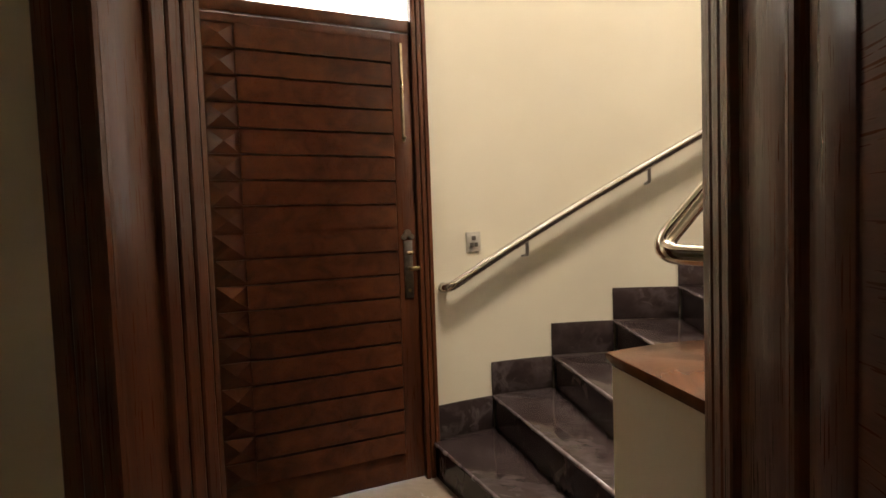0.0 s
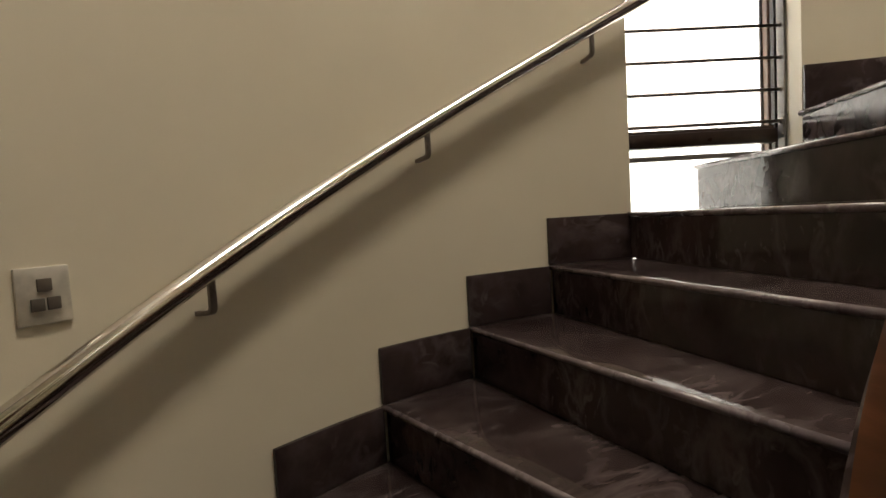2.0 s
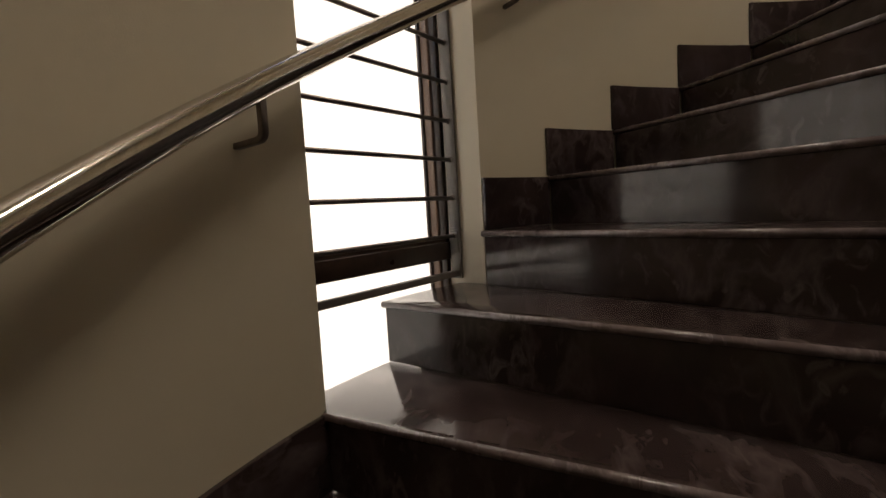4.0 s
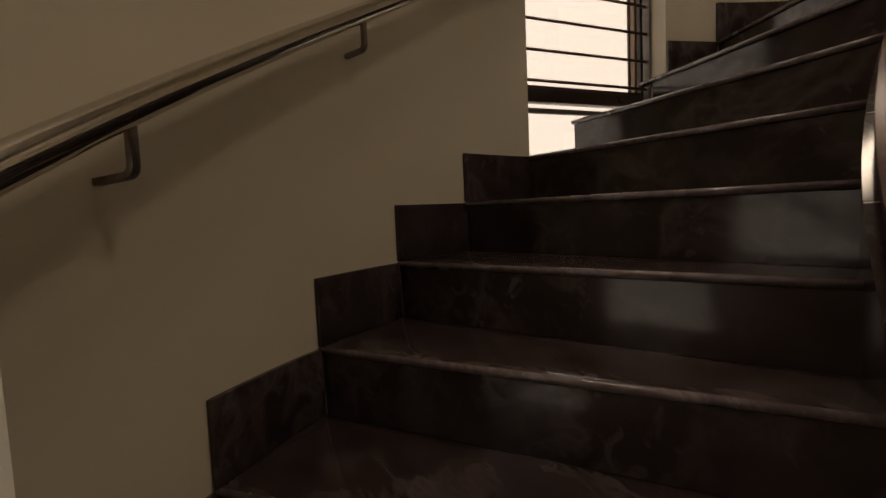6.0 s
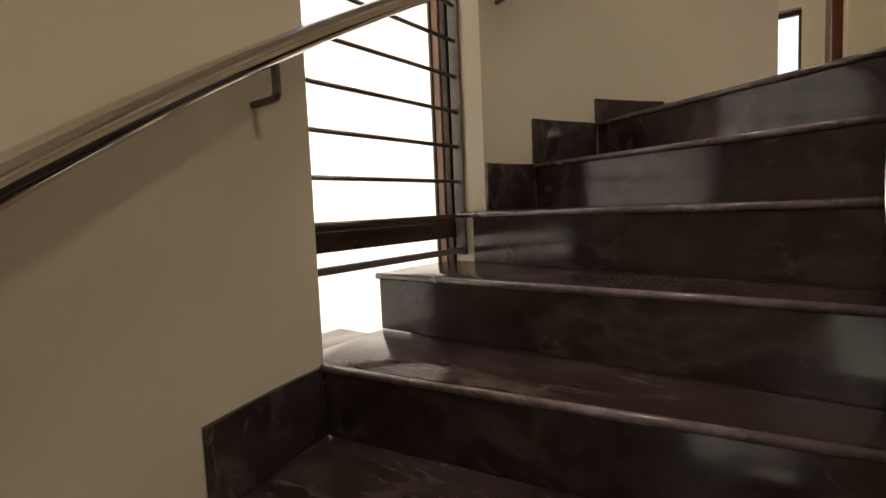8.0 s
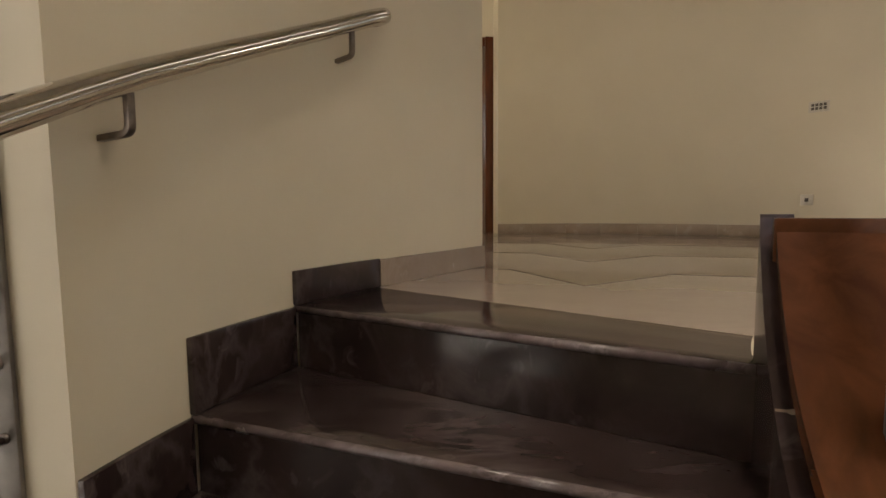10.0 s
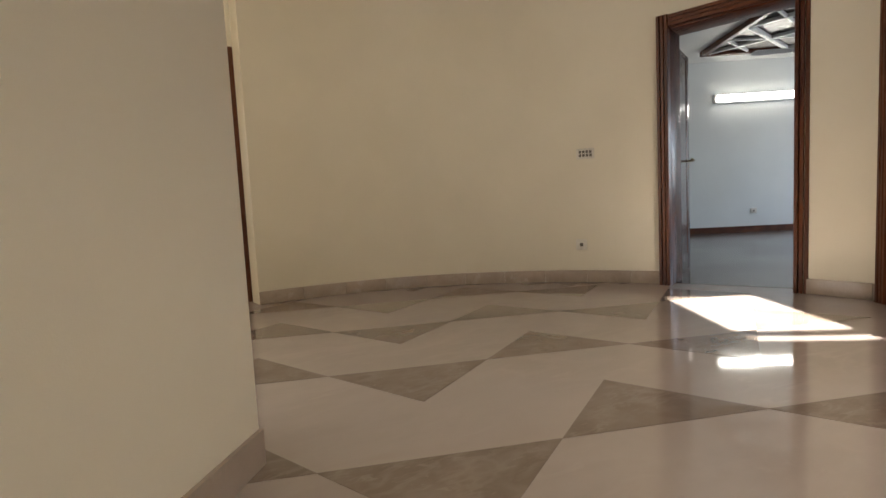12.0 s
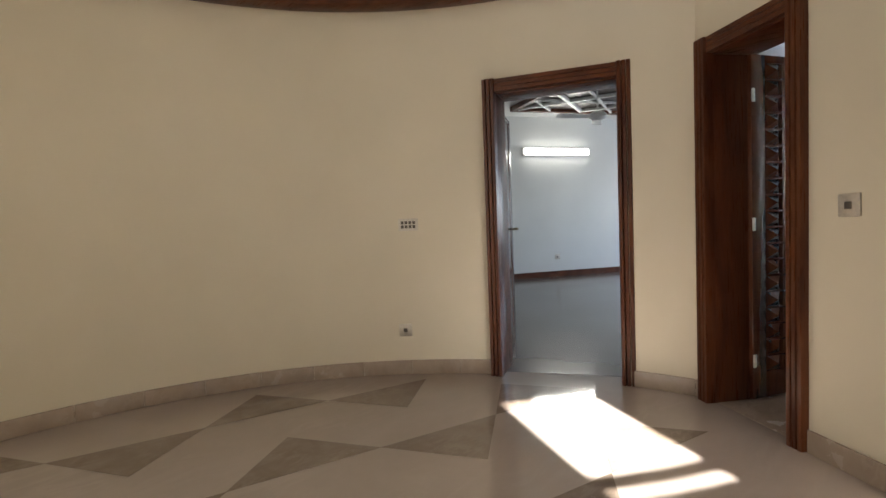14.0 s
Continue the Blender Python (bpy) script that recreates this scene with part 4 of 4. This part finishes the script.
# latticed ceiling panel
panel = setting(new("ceiling_lattice"), "dark wooden ceiling panel with pale crossing laths", "ceiling panel")
LU0, LU1, LV0, LV1, LZ = 1.88, 5.48, 0.95, 4.60, RH - 0.05
m_u, m_v = (LU0 + LU1) / 2, (LV0 + LV1) / 2
bm = bmesh.new()
box(bm, room_pose(m_u, m_v, LZ + 0.025), LU1 - LU0, LV1 - LV0, 0.024)
part("backing", bm, FRAME, panel)
for u, v, wx, wy in ((m_u, LV0, LU1 - LU0 + 0.08, 0.08), (m_u, LV1, LU1 - LU0 + 0.08, 0.08), (LU0, m_v, 0.08, LV1 - LV0 - 0.08), (LU1, m_v, 0.08, LV1 - LV0 - 0.08)):
    bm = bmesh.new()
    box(bm, room_pose(u, v, LZ - 0.03), wx, wy, 0.078)
    part("border", bm, WOOD_H, panel, bevel=0.008)


def lath(u0, v0, u1, v1, wide, drop):
    bm = bmesh.new()
    length = math.hypot(u1 - u0, v1 - v0)
    box(bm, room_pose((u0 + u1) / 2, (v0 + v1) / 2, LZ - drop, math.degrees(math.atan2(v1 - v0, u1 - u0))), length, wide, drop + 0.02)
    part("lath", bm, FAN_WHITE, panel, bevel=0.004)


CELL = 1.17
for i in range(3):
    for j in range(3):
        u, v = LU0 + 0.05 + i * CELL, LV0 + 0.07 + j * CELL
        lath(u, v, u + CELL, v + CELL, 0.06, 0.030)
        lath(u, v + CELL, u + CELL, v, 0.06, 0.026)
        lath(u + CELL / 2, v, u + CELL, v + CELL / 2, 0.035, 0.020)
        lath(u, v + CELL / 2, u + CELL / 2, v + CELL, 0.035, 0.020)
        lath(u, v + CELL / 2, u + CELL, v + CELL / 2, 0.035, 0.016)

# ceiling fan
fan = tagged(new("ceiling_fan"), "white three-bladed ceiling fan on a short rod", "ceiling fan")
fu, fv, fz = 2.45, 3.1, 2.42


def room_pt(u, v, z):
    q = room(u, v)
    return Vector((q.x, q.y, TOP + z))


part("rod", tube([room_pt(fu, fv, fz + 0.10), room_pt(fu, fv, LZ)], 0.012, sides=10), FAN_WHITE, fan, smooth=True)
bm = bmesh.new()
prof = [(0.001, 0.11), (0.05, 0.105), (0.10, 0.085), (0.125, 0.05), (0.12, 0.015), (0.08, -0.01), (0.001, -0.02)]
rows = []
for k in range(20):
    a = 2 * math.pi * k / 20
    rows.append([bm.verts.new(room_pt(fu + r * math.cos(a), fv + r * math.sin(a), fz + z)) for r, z in prof])
for k in range(20):
    for i in range(len(prof) - 1):
        bm.faces.new((rows[k][i], rows[(k + 1) % 20][i], rows[(k + 1) % 20][i + 1], rows[k][i + 1]))
part("motor", bm, FAN_WHITE, fan, smooth=True)
for k in range(3):
    a = math.radians(58 + 120 * k)
    c, s_ = math.cos(a), math.sin(a)
    bm = bmesh.new()
    outline = [(0.11, -0.03), (0.2, -0.06), (0.60, -0.07), (0.63, 0.0), (0.60, 0.07), (0.2, 0.06), (0.11, 0.03)]
    lo = [bm.verts.new(room_pt(fu + c * x - s_ * y, fv + s_ * x + c * y, fz + 0.03 + y * 0.2)) for x, y in outline]
    hi = [bm.verts.new(v.co + Vector((0, 0, 0.008))) for v in lo]
    bm.faces.new(lo), bm.faces.new(hi)
    for i in range(7):
        bm.faces.new((lo[i], lo[(i + 1) % 7], hi[(i + 1) % 7], hi[i]))
    part("blade", bm, FAN_WHITE, fan)

# open leaf of door A
la = Vector((-0.907, -0.423)).normalized()
hinge = room(-0.27, 0.42)
c = hinge + la * 0.37
leaf_a = panel_door("door_3", pose(c.x, c.y, TOP + 0.006, 0, 0, math.degrees(math.atan2(la.y, la.x)) + 180), 0.74, 1.90, 19, "open glossy red-brown wooden door standing into the far room", handle=False, upright=WOOD_GLOSS, level=WOOD_GLOSS)
part("lever", tube(rounded([(-0.30, 0.02, 0.98), (-0.30, 0.075, 0.98), (-0.20, 0.075, 0.985)], 0.02), 0.010, sides=10), BRASS, leaf_a, "worn brass lever", smooth=True)
part("lever", tube(rounded([(-0.30, -0.03, 0.98), (-0.30, -0.085, 0.98), (-0.20, -0.085, 0.985)], 0.02), 0.010, sides=10), BRASS, leaf_a, "worn brass lever", smooth=True)

for leaf, x in ((leaf_a, 0.355), (leaf_b, -0.30)):
    for z in (0.22, 0.98, 1.68):
        bm = bmesh.new()
        box(bm, pose(x, -0.026, z - 0.035), 0.02, 0.006, 0.07)
        hinge_plate = part("hinge", bm, PLATE, leaf, "pale steel hinge", bevel=0.001)
        part("knuckle", tube([(x * 1.03, -0.03, z - 0.035), (x * 1.03, -0.03, z + 0.035)], 0.006, sides=10), PLATE, hinge_plate, smooth=True)

# room beyond door B
def room_b(s_, o):
    q = DB0 + db * s_ + nb * o
    return (q.x, q.y)


bm = prism([room_b(-0.02, 0.03), room_b(0.72, 0.03), room_b(1.5, 0.22), room_b(1.5, 2.8), room_b(-1.0, 2.8), room_b(-1.0, 0.3)], TOP - 0.1, TOP + 0.002)
setting(put("floor_side_room", bm, SKIRT_MARBLE), "beige marble floor of the side room", "floor")
bm = prism([room_b(-0.3, 0.2), room_b(1.7, 0.2), room_b(1.7, 2.9), room_b(-1.1, 2.9), room_b(-1.1, 0.3)], TOP + 2.7, TOP + 2.8)
setting(put("ceiling_side_room", bm, WHITE), "plain white ceiling", "ceiling")
for nm, p0, p1 in (("wall_side_room_back", room_b(-1.0, 2.7), room_b(1.6, 2.7)), ("wall_side_room_left", room_b(-0.45, 0.16), room_b(-0.95, 2.8)), ("wall_side_room_right", room_b(1.5, 2.8), room_b(1.5, 0.2))):
    setting(wall_line(nm, p0, p1, TOP, TOP + 2.7, -0.1, COOL, "plain pale wall"), "plain pale wall", "wall")
# blue fill added inside the room for daylight; no window is built here
q = Vector(room_b(1.35, 1.6))
area("side_room_sky_fill", (q.x, q.y, TOP + 1.75), (*DB0, TOP + 1.2), 0.7, 0.9, 13, (0.62, 0.76, 1.0))

# switch plate on the landing's wall
q = P_END + d_end * 0.472
switch_plate(pose(q.x, q.y, 4.68, 0, 0, math.degrees(math.atan2(d_end.y, d_end.x)) + 0), 0.14, 0.085, 4, 2, "wide brushed metal switch plate with dark rockers on the landing wall")
